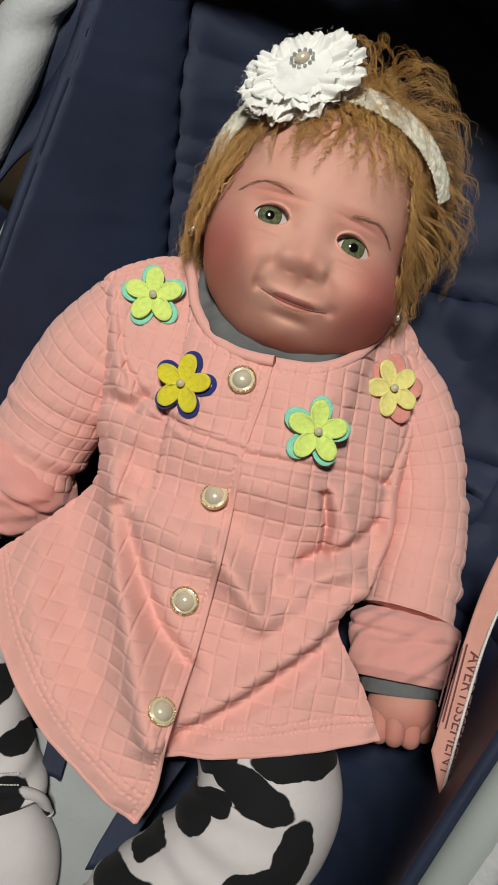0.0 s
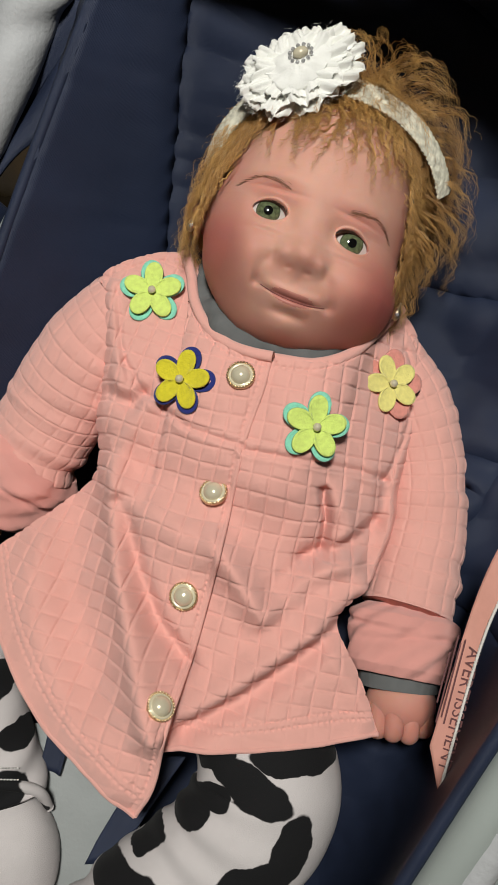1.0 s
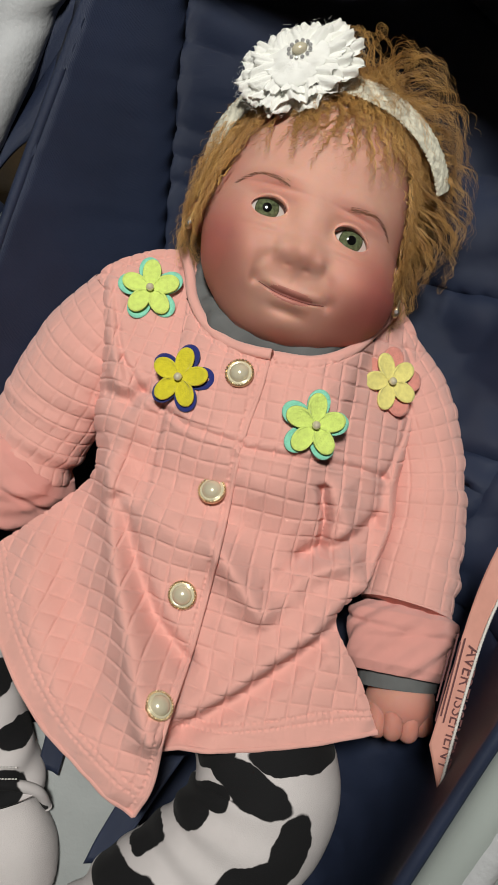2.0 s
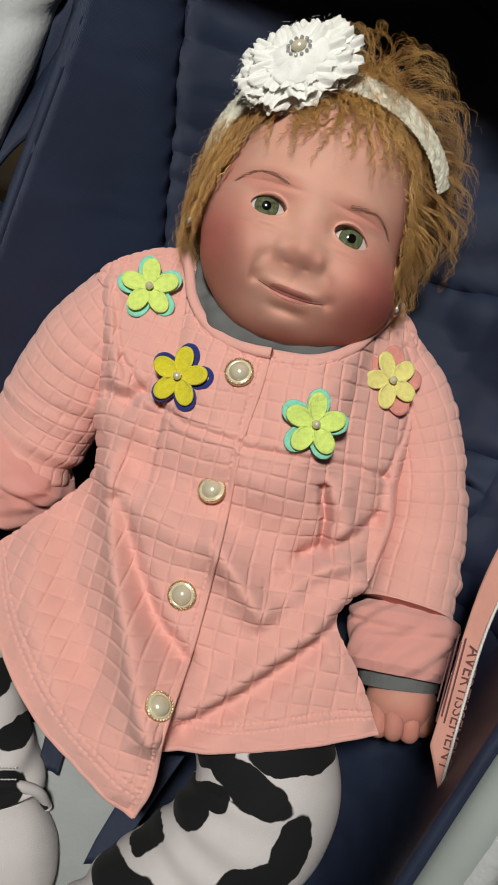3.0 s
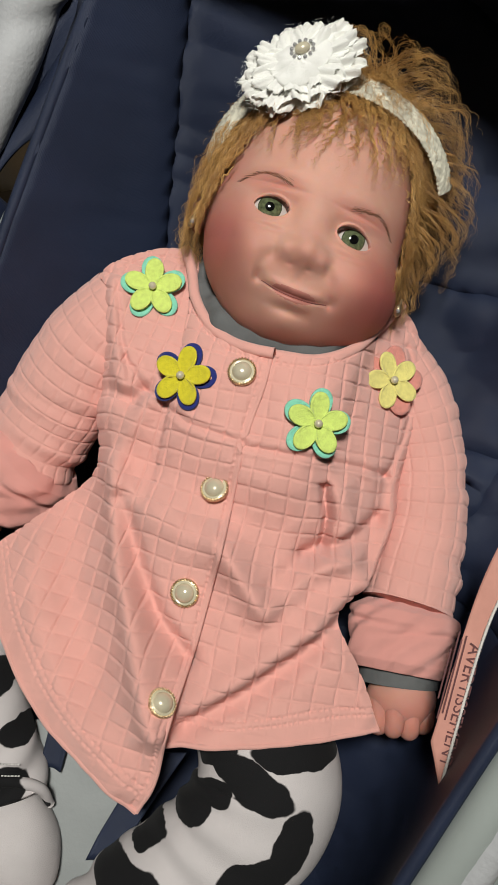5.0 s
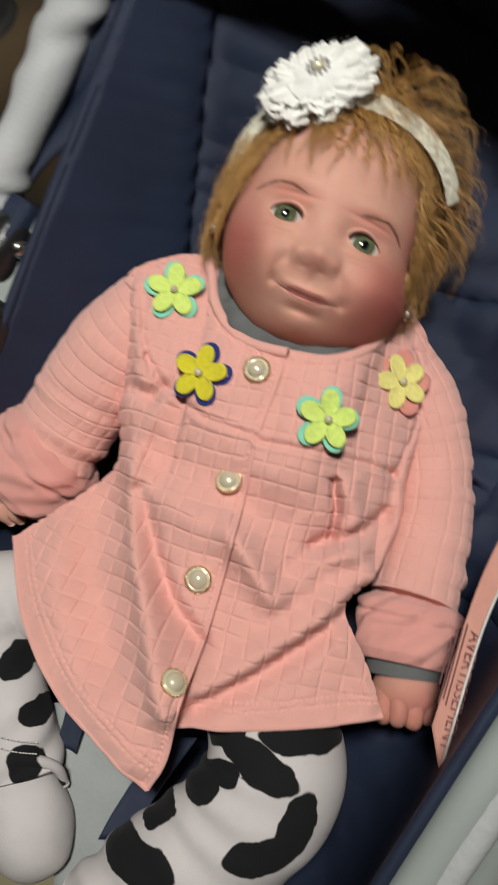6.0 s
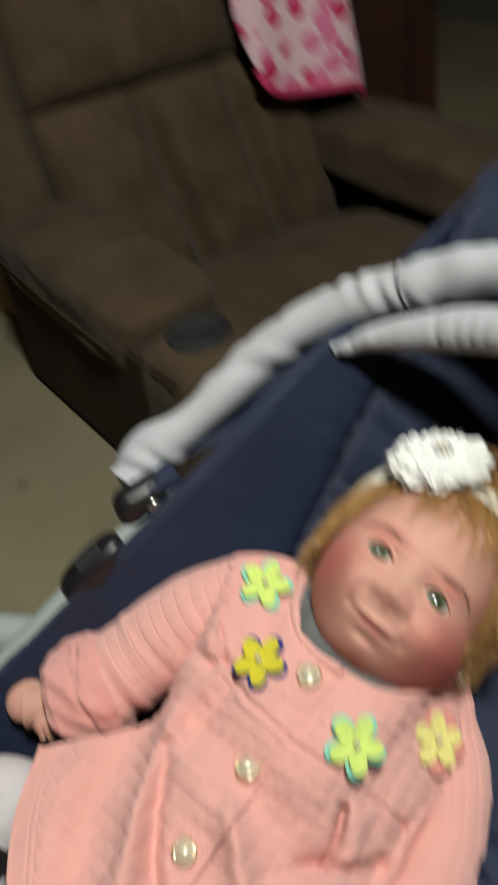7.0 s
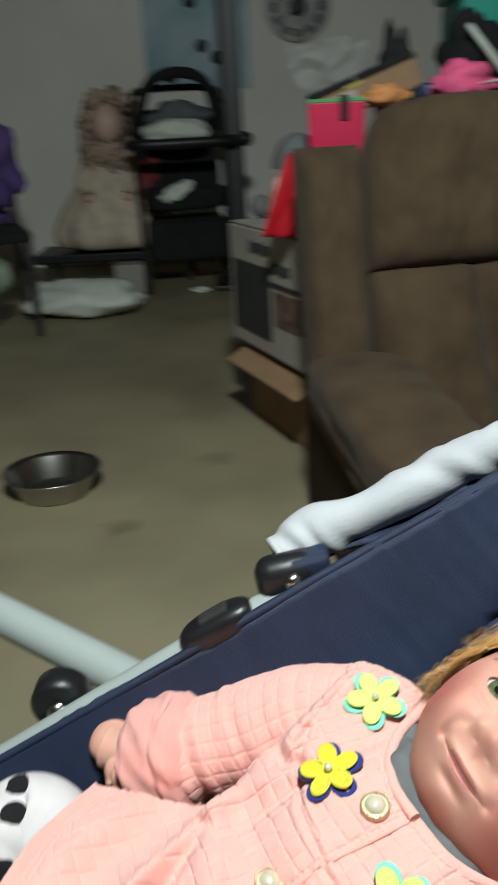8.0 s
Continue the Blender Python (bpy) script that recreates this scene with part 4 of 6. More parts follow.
HEAD = Matrix.Translation(EYES) @ pose(0, 0, 0, 0.0, 3.5, -20.6) @ Matrix.Translation((0.0, 0.012, -0.058))


def mouth_line(x):
    """Height of the line between the lips across the face."""
    return -0.0560 + 6.0 * np.clip(np.abs(x - 0.002), 0, 0.028) ** 2


def head_shape(x, y, z):
    """Push a ball of directions out to the doll's head; metres."""
    front = np.clip(z, 0, 1)
    # jowls wide, crown rounder
    w = 0.0605 + 0.0070 * np.exp(-(((y + 0.48) / 0.42) ** 2)) + 0.003 * np.exp(-(((y - 0.4) / 0.4) ** 2))
    hgt = np.where(y > 0, 0.093, 0.0825)
    # squarer lower face: keeps its width to the jaw
    low = np.clip(-y, 0, 1)
    px = x * (1 + 0.27 * low**1.5 * (1 - low**8) )
    X, Y, Z = px * w, y * hgt, z * (0.064 + 0.004 * front) * (1 + 0.26 * low**2 * front**0.5)
    f = front**0.6
    d = np.zeros_like(X)
    # button nose: ball of the tip, soft bridge, wings and nostrils
    dome = ((X - 0.0005) / 0.0128) ** 2 + ((Y + 0.0320) / np.where(Y > -0.0320, 0.0110, 0.0094)) ** 2
    d += 0.0074 * np.exp(-(dome**1.4)) * f
    d += 0.0034 * bump_at(X, Y, 0.0005, -0.0330, 0.0070, 0.0066) * f
    d += 0.0016 * bump_at(X, Y, 0, -0.015, 0.0095, 0.012) * f
    for s in (-1, 1):
        d += 0.0030 * bump_at(X, Y, s * 0.0122, -0.0348, 0.0042, np.where(Y > -0.0350, 0.0062, 0.0046)) * f
        d -= 0.0007 * bump_at(X, Y, s * 0.0162, -0.0370, 0.0022, 0.0044) * f
        d -= 0.0010 * bump_at(X, Y, s * 0.0058, -0.0405, 0.0024, 0.0012) * f
        # full cheeks
        d += 0.0125 * bump_at(X, Y, s * 0.0365, -0.0400, 0.0180, 0.0165) * f
        d += 0.0030 * bump_at(X, Y, s * 0.0300, -0.0560, 0.0120, 0.0110) * f
        # eye sockets, lids and brow ridges
        d -= 0.0046 * bump_at(X, Y, s * 0.0225, -0.0095, 0.0140, 0.0100) * f
        d -= 0.0016 * bump_at(X, Y, s * 0.0140, -0.0120, 0.0040, 0.0060) * f
        d += 0.0013 * bump_at(X, Y, s * 0.026, -0.0215, 0.011, 0.0028) * f
        d -= 0.0010 * bump_at(X, Y, s * 0.025, -0.0250, 0.012, 0.0020) * f
        d += 0.0022 * bump_at(X, Y, s * 0.026, -0.0025, 0.0115, 0.0034) * f
        d -= 0.0013 * bump_at(X, Y, s * 0.026, 0.0008, 0.0125, 0.0013) * f
        d += 0.0024 * bump_at(X, Y, s * 0.030, 0.0085, 0.018, 0.0055) * f
        # dimple at the mouth's corner and the fold that runs up to the nose
        d -= 0.0030 * bump_at(X, Y, s * 0.0230 + 0.0018, -0.0525, 0.0030, 0.0036) * f
        fold = np.hypot(X - s * 0.0020, (Y + 0.0520) * 0.86) - 0.0205
        d -= 0.0013 * np.exp(-((fold / 0.0030) ** 2)) * (s * X > 0.010) * np.clip((Y + 0.056) / 0.006, 0, 1) * np.clip((-0.034 - Y) / 0.006, 0, 1) * f
    mouth = mouth_line(X)
    u = X - 0.002
    d += 0.0034 * bump_at(X, Y, 0.002, -0.0535, 0.0160, 0.0110) * f
    d += 0.0022 * np.exp(-(((Y - mouth - 0.0030) / 0.0026) ** 2)) * np.exp(-((u / 0.016) ** 4)) * f
    d += 0.0030 * np.exp(-(((Y - mouth + 0.0036) / 0.0031) ** 2)) * np.exp(-((u / 0.0115) ** 4)) * f
    d -= (0.0010 + 0.0020 * np.exp(-((u / 0.013) ** 4))) * np.exp(-(((Y - mouth) / 0.0010) ** 2)) * np.exp(-((u / 0.0225) ** 8)) * f
    d -= 0.0009 * bump_at(X, Y, 0.001, -0.0475, 0.0024, 0.0036) * f
    d += 0.0088 * bump_at(X, Y, 0.002, -0.0735, 0.0125, 0.0080) * f
    d -= 0.0024 * bump_at(X, Y, 0.002, -0.0640, 0.0120, 0.0026) * f
    d += 0.003 * bump_at(X, Y, 0, 0.038, 0.04, 0.02) * f
    # eye openings: almond hollows
    ins = np.zeros_like(X)
    for s in (-1, 1):
        u = (X - s * 0.0258) / 0.0106
        v = Y + 0.0118 + 0.0006 * s * u
        upper, lower = 0.0053 * np.clip(1 - u**2, 0, 1) ** 0.62, -0.0057 * np.clip(1 - u**2, 0, 1) ** 0.66
        gap = np.minimum(upper - v, v - lower)
        inside = np.clip((gap + 0.0001) / 0.0007, 0, 1) * (np.abs(u) < 1) * (z > 0)
        ins = np.maximum(ins, inside)
        rim = np.exp(-((gap + 0.0012) / 0.0010) ** 2) * (np.abs(u) < 1.05) * (z > 0)
        d += 0.0010 * rim * (v > 0) + 0.0006 * rim
    lean = 0.055 * np.clip(-0.0115 - Y, 0, 1)
    lean = lean + 0.0055 * np.clip((np.abs(X) - 0.024) / 0.025, 0, 1) * np.clip((-Y - 0.005) / 0.03, 0, 1)
    return X + lean, Y, Z + 1.18 * d - 0.0090 * ins, ins, mouth


def doll():
    rings, around = 380, 520
    a = np.linspace(0, np.pi, rings + 1)
    a = a + 0.24 * np.sin(2 * a)
    b = np.linspace(0, 2 * np.pi, around, endpoint=False)
    b = b - 0.55 * np.sin(b)
    A, B = np.meshgrid(a, b, indexing="ij")
    x, y, z = np.sin(A) * np.sin(B), np.cos(A), np.sin(A) * np.cos(B)
    X, Y, Z, ins, mouth = head_shape(x, y, z)
    head = np.stack([X, Y, Z], -1).reshape(-1, 3)
    paint = np.zeros(len(head), int)
    front, off = (Z > 0).ravel(), np.abs(Y - mouth).ravel()
    xs = X.ravel()
    lip = front & (off < 0.0036 * np.sqrt(np.clip(1 - ((xs - 0.0045) / 0.0135) ** 2, 0, 1)))
    paint[lip] = 6
    lid = ins.ravel()
    paint[(lid > 0.05) & (lid < 0.85) & (Y.ravel() > -0.0112)] = 8
    paint[(lid > 0.05) & (lid < 0.85) & (Y.ravel() <= -0.0112)] = 6
    faces = [tuple(reversed(g)) for g in grid_faces(rings + 1, around, True)]
    pieces, slots = [(head, faces)], [0]
    face_paint = [int(paint[g[1]]) for g in faces]
    # eyes
    for s in (-1, 1):
        c = np.array((s * 0.0258, -0.0115, 0.0))
        k = ((head[:, 0] - c[0]) ** 2 + (head[:, 1] - c[1]) ** 2 + (head[:, 2] < 0)).argmin()
        c[2] = head[k, 2] + 0.0078 - 0.0135
        n, m = 40, 48
        v, ids = [], []
        for i in range(n + 1):
            t = math.pi / 2 * i / n
            for j in range(m):
                p = 2 * math.pi * j / m
                q = Vector((math.sin(t) * math.cos(p), math.sin(t) * math.sin(p), math.cos(t)))
                bulge = 0.0007 * math.exp(-((t / 0.5) ** 4))
                q = q * (0.0135 + bulge)
                v.append((q.x, q.y, q.z))
        v = np.array(v) @ np.array(Euler((radians(1), radians(s * 3), 0)).to_matrix()).T + c
        f = grid_faces(n + 1, m, True)
        cut_p, cut_l, cut_i = math.asin(0.0027 / 0.0135), math.asin(0.0064 / 0.0135), math.asin(0.0071 / 0.0135)
        bands = [[g for q, g in enumerate(f) if lo <= math.pi / 2 * ((q // m) + 0.5) / n < hi] for lo, hi in ((0, cut_p), (cut_p, cut_l), (cut_l, cut_i), (cut_i, 9))]
        for band, slot in zip(bands, (3, 2, 9, 1)):
            pieces.append((v, band))
            slots.append(slot)
    # the line between the lips
    line = []
    for x0 in np.linspace(-0.0185, 0.0225, 40):
        y0 = float(mouth_line(x0))
        x1 = x0 + 0.055 * (-0.0115 - y0)
        k = ((head[:, 0] - x1) ** 2 + (head[:, 1] - y0) ** 2 + (head[:, 2] < 0)).argmin()
        line.append((x1, y0, head[k, 2]))
    line = np.array(line)
    line[:, 2] = np.convolve(np.pad(line[:, 2], 2, mode="edge"), np.ones(5) / 5, "valid") + 0.0004
    pieces.append(tube(line, [0.0002, 0.0005, 0.0007, 0.0006, 0.0002], 60, 8, caps=False))
    slots.append(7)
    # ears and brows
    r = random.Random(4)
    for s in (-1, 1):
        pieces.append(ball((s * 0.0665, -0.012, -0.012), (0.008, 0.017, 0.011), 14, 18))
        slots.append(0)
        for k in range(110):
            u = (k % 55) / 54
            px = s * (0.0180 + 0.0295 * u)
            py = 0.0022 + 0.0038 * math.sin(math.pi * u**1.2 * 0.95) - 0.0036 * u**4 + r.gauss(0, 0.00035 + 0.0003 * (1 - u))
            i = ((head[:, 0] - px) ** 2 + (head[:, 1] - py) ** 2 + (head[:, 2] < 0)).argmin()
            p0 = head[i] + np.array((0, 0, 0.0001))
            px2, py2 = px + s * r.uniform(0.0022, 0.0036), py + 0.0016 * (0.7 - u)
            i2 = ((head[:, 0] - px2) ** 2 + (head[:, 1] - py2) ** 2 + (head[:, 2] < 0)).argmin()
            p1 = head[i2] + np.array((0, 0, 0.0001))
            if np.linalg.norm(p1 - p0) > 1e-5:
                pieces.append(tube([p0, (p0 + p1) / 2, p1], [0.00007, 0.00016, 0.00005], 4, 4, caps=False))
                slots.append(4)
    # hair: a close cap and curled locks
    cap_rows = []
    r = random.Random(4)
    d = np.stack([x, y, z], -1).reshape(-1, 3)

    def hairline(q):
        side = min(1.0, abs(q[0]) / 0.92)
        return 0.49 - 0.05 * side - 0.62 * max(0.0, side - 0.70) / 0.30

    step = 5
    capv = []
    hair_ok = []
    for i in range(0, rings + 1, step):
        for j in range(0, around, step):
            q = d[i * around + j]
            p = head[i * around + j]
            ok = (q[2] < -0.05 and q[1] > -0.42) or q[1] > hairline(q) + (0.16 if q[2] > 0.1 else 0.0)
            lift = 0.0022 if ok else -0.004
            nrm = q / np.linalg.norm(q)
            capv.append(p + nrm * lift * (1 + 0.5 * noise.noise(Vector(q) * 9)))
            hair_ok.append(ok)
    nr, na = len(range(0, rings + 1, step)), len(range(0, around, step))
    pieces.append((np.array(capv), [g for g in grid_faces(nr, na, True) if all(hair_ok[k] for k in g)]))
    slots.append(5)
    lv, lf, k0 = [], [], 0
    oval = np.array((0.066, 0.096, 0.066))
    locks = 0
    while locks < 1450:
        q = np.array([r.gauss(0, 1) for _ in range(3)])
        q /= np.linalg.norm(q)
        line = hairline(q)
        low = -0.12 if q[0] < 0 else 0.0
        if not ((q[2] < (-0.05 if q[0] < 0 else -0.20) and q[1] > low) or q[1] > line) or q[2] < -0.6:
            continue
        fringe = q[2] > 0.15 and q[1] < line + 0.34
        if fringe and q[1] < line + 0.12 and r.random() < 0.55:
            continue
        locks += 1
        stray = locks % 4 == 0
        length = r.uniform(0.018, 0.040) if fringe else r.uniform(0.024, 0.044)
        down = np.array((0.45 * q[0] + r.gauss(0, 0.32), -1.0 + r.gauss(0, 0.25), 0.15 * q[2] - (0.4 if abs(q[0]) > 0.7 else 0.0)))
        down = down - q * (down @ q)
        down /= np.linalg.norm(down)
        side = np.cross(q, down)
        puff = (0.0030 if fringe else 0.0165) * r.uniform(0.05, 1.15)
        if q[1] > 0.3 and q[0] > 0.0 and q[2] < 0.35:
            puff *= 1.9
        if q[0] < -0.3:
            puff *= 0.5
        wavelength = r.uniform(0.0065, 0.0120)
        turns, ph, curl = length / wavelength, r.uniform(0, 6.3), r.uniform(0.0011, 0.0026)
        n = 18
        t = np.linspace(0, 1, n)[:, None]
        pos = q * oval + q * 0.001 + down * (t * length)
        dirn = pos / oval
        dirn /= np.linalg.norm(dirn, axis=1)[:, None]
        pos = dirn * oval + dirn * (0.002 + puff * np.sin(np.minimum(1.0, t * 1.25) * math.pi * 0.62))
        if fringe:
            pos = pos + np.array((0, 0, 0.0045)) * t
        for _ in range(5 if stray else 7):
            sp = r.gauss(0, 1), r.gauss(0, 1), r.gauss(0, 0.9)
            wide = 0.0042 if stray else 0.0011 * (0.55 if fringe else 1.6)
            a = ph + sp[2] + turns * r.uniform(0.9, 1.1) * 2 * math.pi * t
            grow = np.minimum(1, 3 * t)
            pts = pos + side * (curl * np.sin(a) * grow + wide * sp[0] * (0.5 + t * (0.3 if fringe else 1.0))) + q * (0.7 * curl * np.cos(a) * grow + wide * abs(sp[1]) * (0.2 + t))
            wdt = r.uniform(0.00010, 0.00021)
            tg = np.gradient(pts, axis=0)
            tg /= np.linalg.norm(tg, axis=1)[:, None]
            e1 = np.cross(tg, q)
            e1 /= np.maximum(np.linalg.norm(e1, axis=1), 1e-6)[:, None]
            e2 = np.cross(tg, e1)
            rad = wdt * np.clip(1.15 - t, 0.25, 1)
            ring = [pts + rad * (math.cos(b) * e1 + math.sin(b) * e2) for b in (0, 2.094, 4.189)]
            lv.append(np.stack(ring, 1).reshape(-1, 3))
            lf += [tuple(v + k0 for v in g) for g in grid_faces(n, 3, True)]
            k0 += n * 3
    pieces.append((np.vstack(lv), lf))
    slots.append(5)
    v, f, ids = joined(*pieces)
    v = np.hstack([v, np.ones((len(v), 1))]) @ np.array(HEAD).T
    v = v[:, :3]
    head_count = len(v)
    # neck, body core and hands
    more, more_slots = [], []

    def add(piece, slot=0):
        more.append(piece)
        more_slots.append(slot)

    add(tube([(0.0229, 0.0868, -0.0450), (0.0116, 0.0497, -0.0650)], [0.036, 0.045], 10, 24))
    add(tube([(0.0057, 0.0586, -0.0750), (-0.0085, -0.0267, -0.0700), (-0.0203, -0.1256, -0.0600), (-0.0238, -0.1861, -0.0500)], [0.055, 0.062, 0.066, 0.05], 30, 32))
    # closed fist beside the hem
    add(ball((0.1015, -0.1765, -0.0270), (0.0235, 0.0205, 0.0215), 22, 30))
    add(tube([(0.1016, -0.1564, -0.0340), (0.1035, -0.1779, -0.0360)], [0.019, 0.019], 8, 20))
    for i, (px, py, hh) in enumerate(((0.0852, -0.1858, -0.0160), (0.0945, -0.1867, -0.0120), (0.1051, -0.1889, -0.0140), (0.1155, -0.1871, -0.0200))):
        add(tube([(px - 0.001, py + 0.010, hh - 0.006), (px, py + 0.004, hh + 0.0010), (px - 0.0005, py - 0.0045, hh + 0.0004), (px, py - 0.0050, hh - 0.007)], [0.0060, 0.0068, 0.0068, 0.0056], 14, 14))
    add(tube([(0.0861, -0.1729, -0.0320), (0.0867, -0.1831, -0.0260), (0.0947, -0.1909, -0.0290)], [0.0065, 0.0068, 0.005], 10, 14))
    # the other hand, half open, past its cuff
    add(tube([(-0.1871, -0.0403, -0.0940), (-0.2186, -0.0562, -0.0940)], [0.018, 0.018], 8, 18))
    add(ball((-0.2226, -0.0509, -0.0960), (0.0165, 0.020, 0.013), 16, 20))
    for x0, y0, x1, y1, x2, y2 in (((-0.1981, -0.0344)+(-0.2089, -0.0469)+(-0.2060, -0.0595)), ((-0.1981, -0.0416)+(-0.2060, -0.0559)+(-0.2003, -0.0684)), ((-0.1946, -0.0469)+(-0.1989, -0.0623)+(-0.1931, -0.0720)), ((-0.1895, -0.0487)+(-0.1910, -0.0631)+(-0.1860, -0.0702))):
        add(tube([(x0, y0, -0.088), (x1, y1, -0.084), (x2, y2, -0.092)], [0.0064, 0.0058, 0.0040], 10, 12))
    v2, f2, ids2 = joined(*more)
    verts, faces, _ = joined((v, f), (v2, f2))
    index = [slots[i] if i else face_paint[k] for k, i in enumerate(ids)] + [more_slots[i] for i in ids2]
    me = mesh("doll", verts, faces, [SKIN, EYE_WHITE, IRIS, PUPIL, BROW, HAIR, LIPS, LIP_LINE, LID, LIMBUS], index)
    return thing("doll", me, DOLL, "vinyl baby doll with green eyes and curly golden hair", "doll")


# blush on cheeks, nose and lips; cheek-side, jaw and temple marks also paint in shade
def on_head(x, y, z):
    return tuple(HEAD @ Vector((x, y, z)))


spots(SKIN, [(*on_head(-0.052, -0.040, 0.03), 0.025, 0.028, 0.05, 0, 0.85), (*on_head(0.056, -0.040, 0.03), 0.028, 0.028, 0.05, 0, 0.95), (*on_head(0, -0.038, 0.075), 0.015, 0.006, 0.02, 0, 0.2),
             (*on_head(0.004, -0.086, 0.05), 0.040, 0.012, 0.04, -21, 0.4), (*on_head(-0.03, 0.001, 0.055), 0.020, 0.006, 0.03, -21, 0.4), (*on_head(0.03, 0.001, 0.055), 0.020, 0.006, 0.03, -21, 0.4),
             (*on_head(-0.062, 0.0, 0.02), 0.016, 0.030, 0.04, -21, 0.4), (*on_head(0.064, 0.005, 0.02), 0.016, 0.034, 0.04, -21, 0.4), (0.1010, -0.1840, -0.0200, 0.030, 0.016, 0.03, 0, 0.55)], (0.46, 0.125, 0.105), 0.75)
doll()

# ---- leggings with a cow print ----
COW = material("white_cow_print_jersey", (0.57, 0.535, 0.535), 0.9, vary=0.04, scale=40, spec=0.12, sheen=0.03, bump=0.35, bump_scale=1400, depth=0.001)
spots(COW, [
    (*(-0.0252, -0.1954, 0.0200), 0.017, 0.009, 0.05, 8, 1), (*(0.0290, -0.1961, 0.0200), 0.031, 0.0085, 0.06, -8, 1), (*(0.0038, -0.2110, 0.0200), 0.027, 0.0125, 0.06, -28, 1), (*(-0.0124, -0.2030, 0.0200), 0.012, 0.008, 0.05, -20, 1),
    (*(-0.0366, -0.2265, 0.0200), 0.014, 0.012, 0.05, 30, 1), (*(-0.0211, -0.2189, 0.0200), 0.012, 0.008, 0.05, 0, 1), (*(-0.0679, -0.2477, 0.0100), 0.018, 0.009, 0.05, 12, 1), (*(0.0255, -0.2455, 0.0200), 0.013, 0.022, 0.06, -20, 1),
    (*(0.0031, -0.2645, 0.0200), 0.024, 0.013, 0.06, 10, 1), (*(-0.0725, -0.2772, 0.0100), 0.028, 0.015, 0.06, -10, 1), (*(-0.1061, -0.2608, 0.0000), 0.004, 0.007, 0.05, -30, 1), (*(0.0573, -0.2675, -0.0400), 0.008, 0.02, 0.03, 10, 1),
    (*(-0.1685, -0.1628, -0.0300), 0.011, 0.014, 0.03, -20, 1), (*(-0.1496, -0.1935, -0.0200), 0.013, 0.009, 0.03, 15, 1), (*(-0.1571, -0.2269, -0.0200), 0.014, 0.017, 0.03, 20, 1), (*(-0.1415, -0.2436, -0.0200), 0.010, 0.006, 0.03, -30, 1),
    (*(-0.2156, -0.1195, -0.0400), 0.010, 0.008, 0.03, 0, 1), (*(-0.1950, -0.1307, -0.0300), 0.008, 0.009, 0.03, 0, 1), (*(-0.2082, -0.1534, -0.0300), 0.012, 0.009, 0.03, 0, 1)], (0.012, 0.012, 0.013), 0.035, 0.010, 45.0)
leggings = thing("leggings", None, DOLL, "white jersey leggings with black cow print", "trousers")


def cloth_leg(pts, radii, seed):
    def relief(s, w):
        out = 0.0022 * np.sin(s * 26 + 2 * w + seed) * np.clip(np.sin(s * 9 + w + seed), 0, 1)
        return out + 0.0014 * np.sin(s * 55 + 3 * w + seed) * np.clip(np.cos(w - seed), 0, 1)

    part("trouser_leg", bar("trouser_leg", pts, radii, COW, n=120, around=80, relief=relief), leggings)


cloth_leg([(0.0054, -0.1791, -0.0400), (0.0100, -0.2050, -0.0160), (0.0113, -0.2330, -0.0080), (-0.0149, -0.2666, -0.0060), (-0.0624, -0.2977, -0.0100), (-0.1081, -0.3327, -0.0200)], [0.040, 0.047, 0.048, 0.044, 0.038, 0.034], 0.6)
cloth_leg([(-0.1175, -0.1397, -0.0700), (-0.1770, -0.1228, -0.0660), (-0.2037, -0.1300, -0.0620), (-0.1966, -0.1587, -0.0500), (-0.1767, -0.1970, -0.0360), (-0.1636, -0.2422, -0.0300)], [0.036, 0.034, 0.031, 0.029, 0.030, 0.029], 2.0)
part("ankle_seam", bar("ankle_seam", [(-0.1847, -0.2301, -0.0160), (-0.1568, -0.2231, -0.0060), (-0.1375, -0.2316, -0.0160), (-0.1334, -0.2479, -0.0300)], [0.0028, 0.004, 0.004, 0.003], COW, n=30, around=10), leggings)


STITCH = material("white_stitching", (0.70, 0.68, 0.66), 0.9, vary=0.1, scale=400, bump=0.3, bump_scale=900)
for dy in (0.0, -0.0075):
    part("stitch_line", bar("stitch_line", [(-0.1905, -0.2085 + dy, -0.0230), (-0.1760, -0.2075 + dy, -0.0045), (-0.1600, -0.2090 + dy, 0.0010), (-0.1480, -0.2125 + dy, -0.0065)], [0.0006], STITCH, n=80, around=6, relief=lambda s, w: -0.0006 * (np.sin(s * 150 + 0 * w) > 0.4)), leggings, "white stitched line")


def foot():
    v, f = ball((0, 0, 0), (0.031, 0.042, 0.030), 30, 40)
    for p in v:
        k = 0.0016 * noise.noise(Vector(p) * 45)
        p += p / max(1e-6, np.linalg.norm(p)) * k
    part("sock_foot", mesh("sock_foot", v, f, COW), leggings, at=Matrix.Translation((-0.1572, -0.2724, -0.0260)) @ pose(0, 0, 0, 0, 0, 12))


foot()

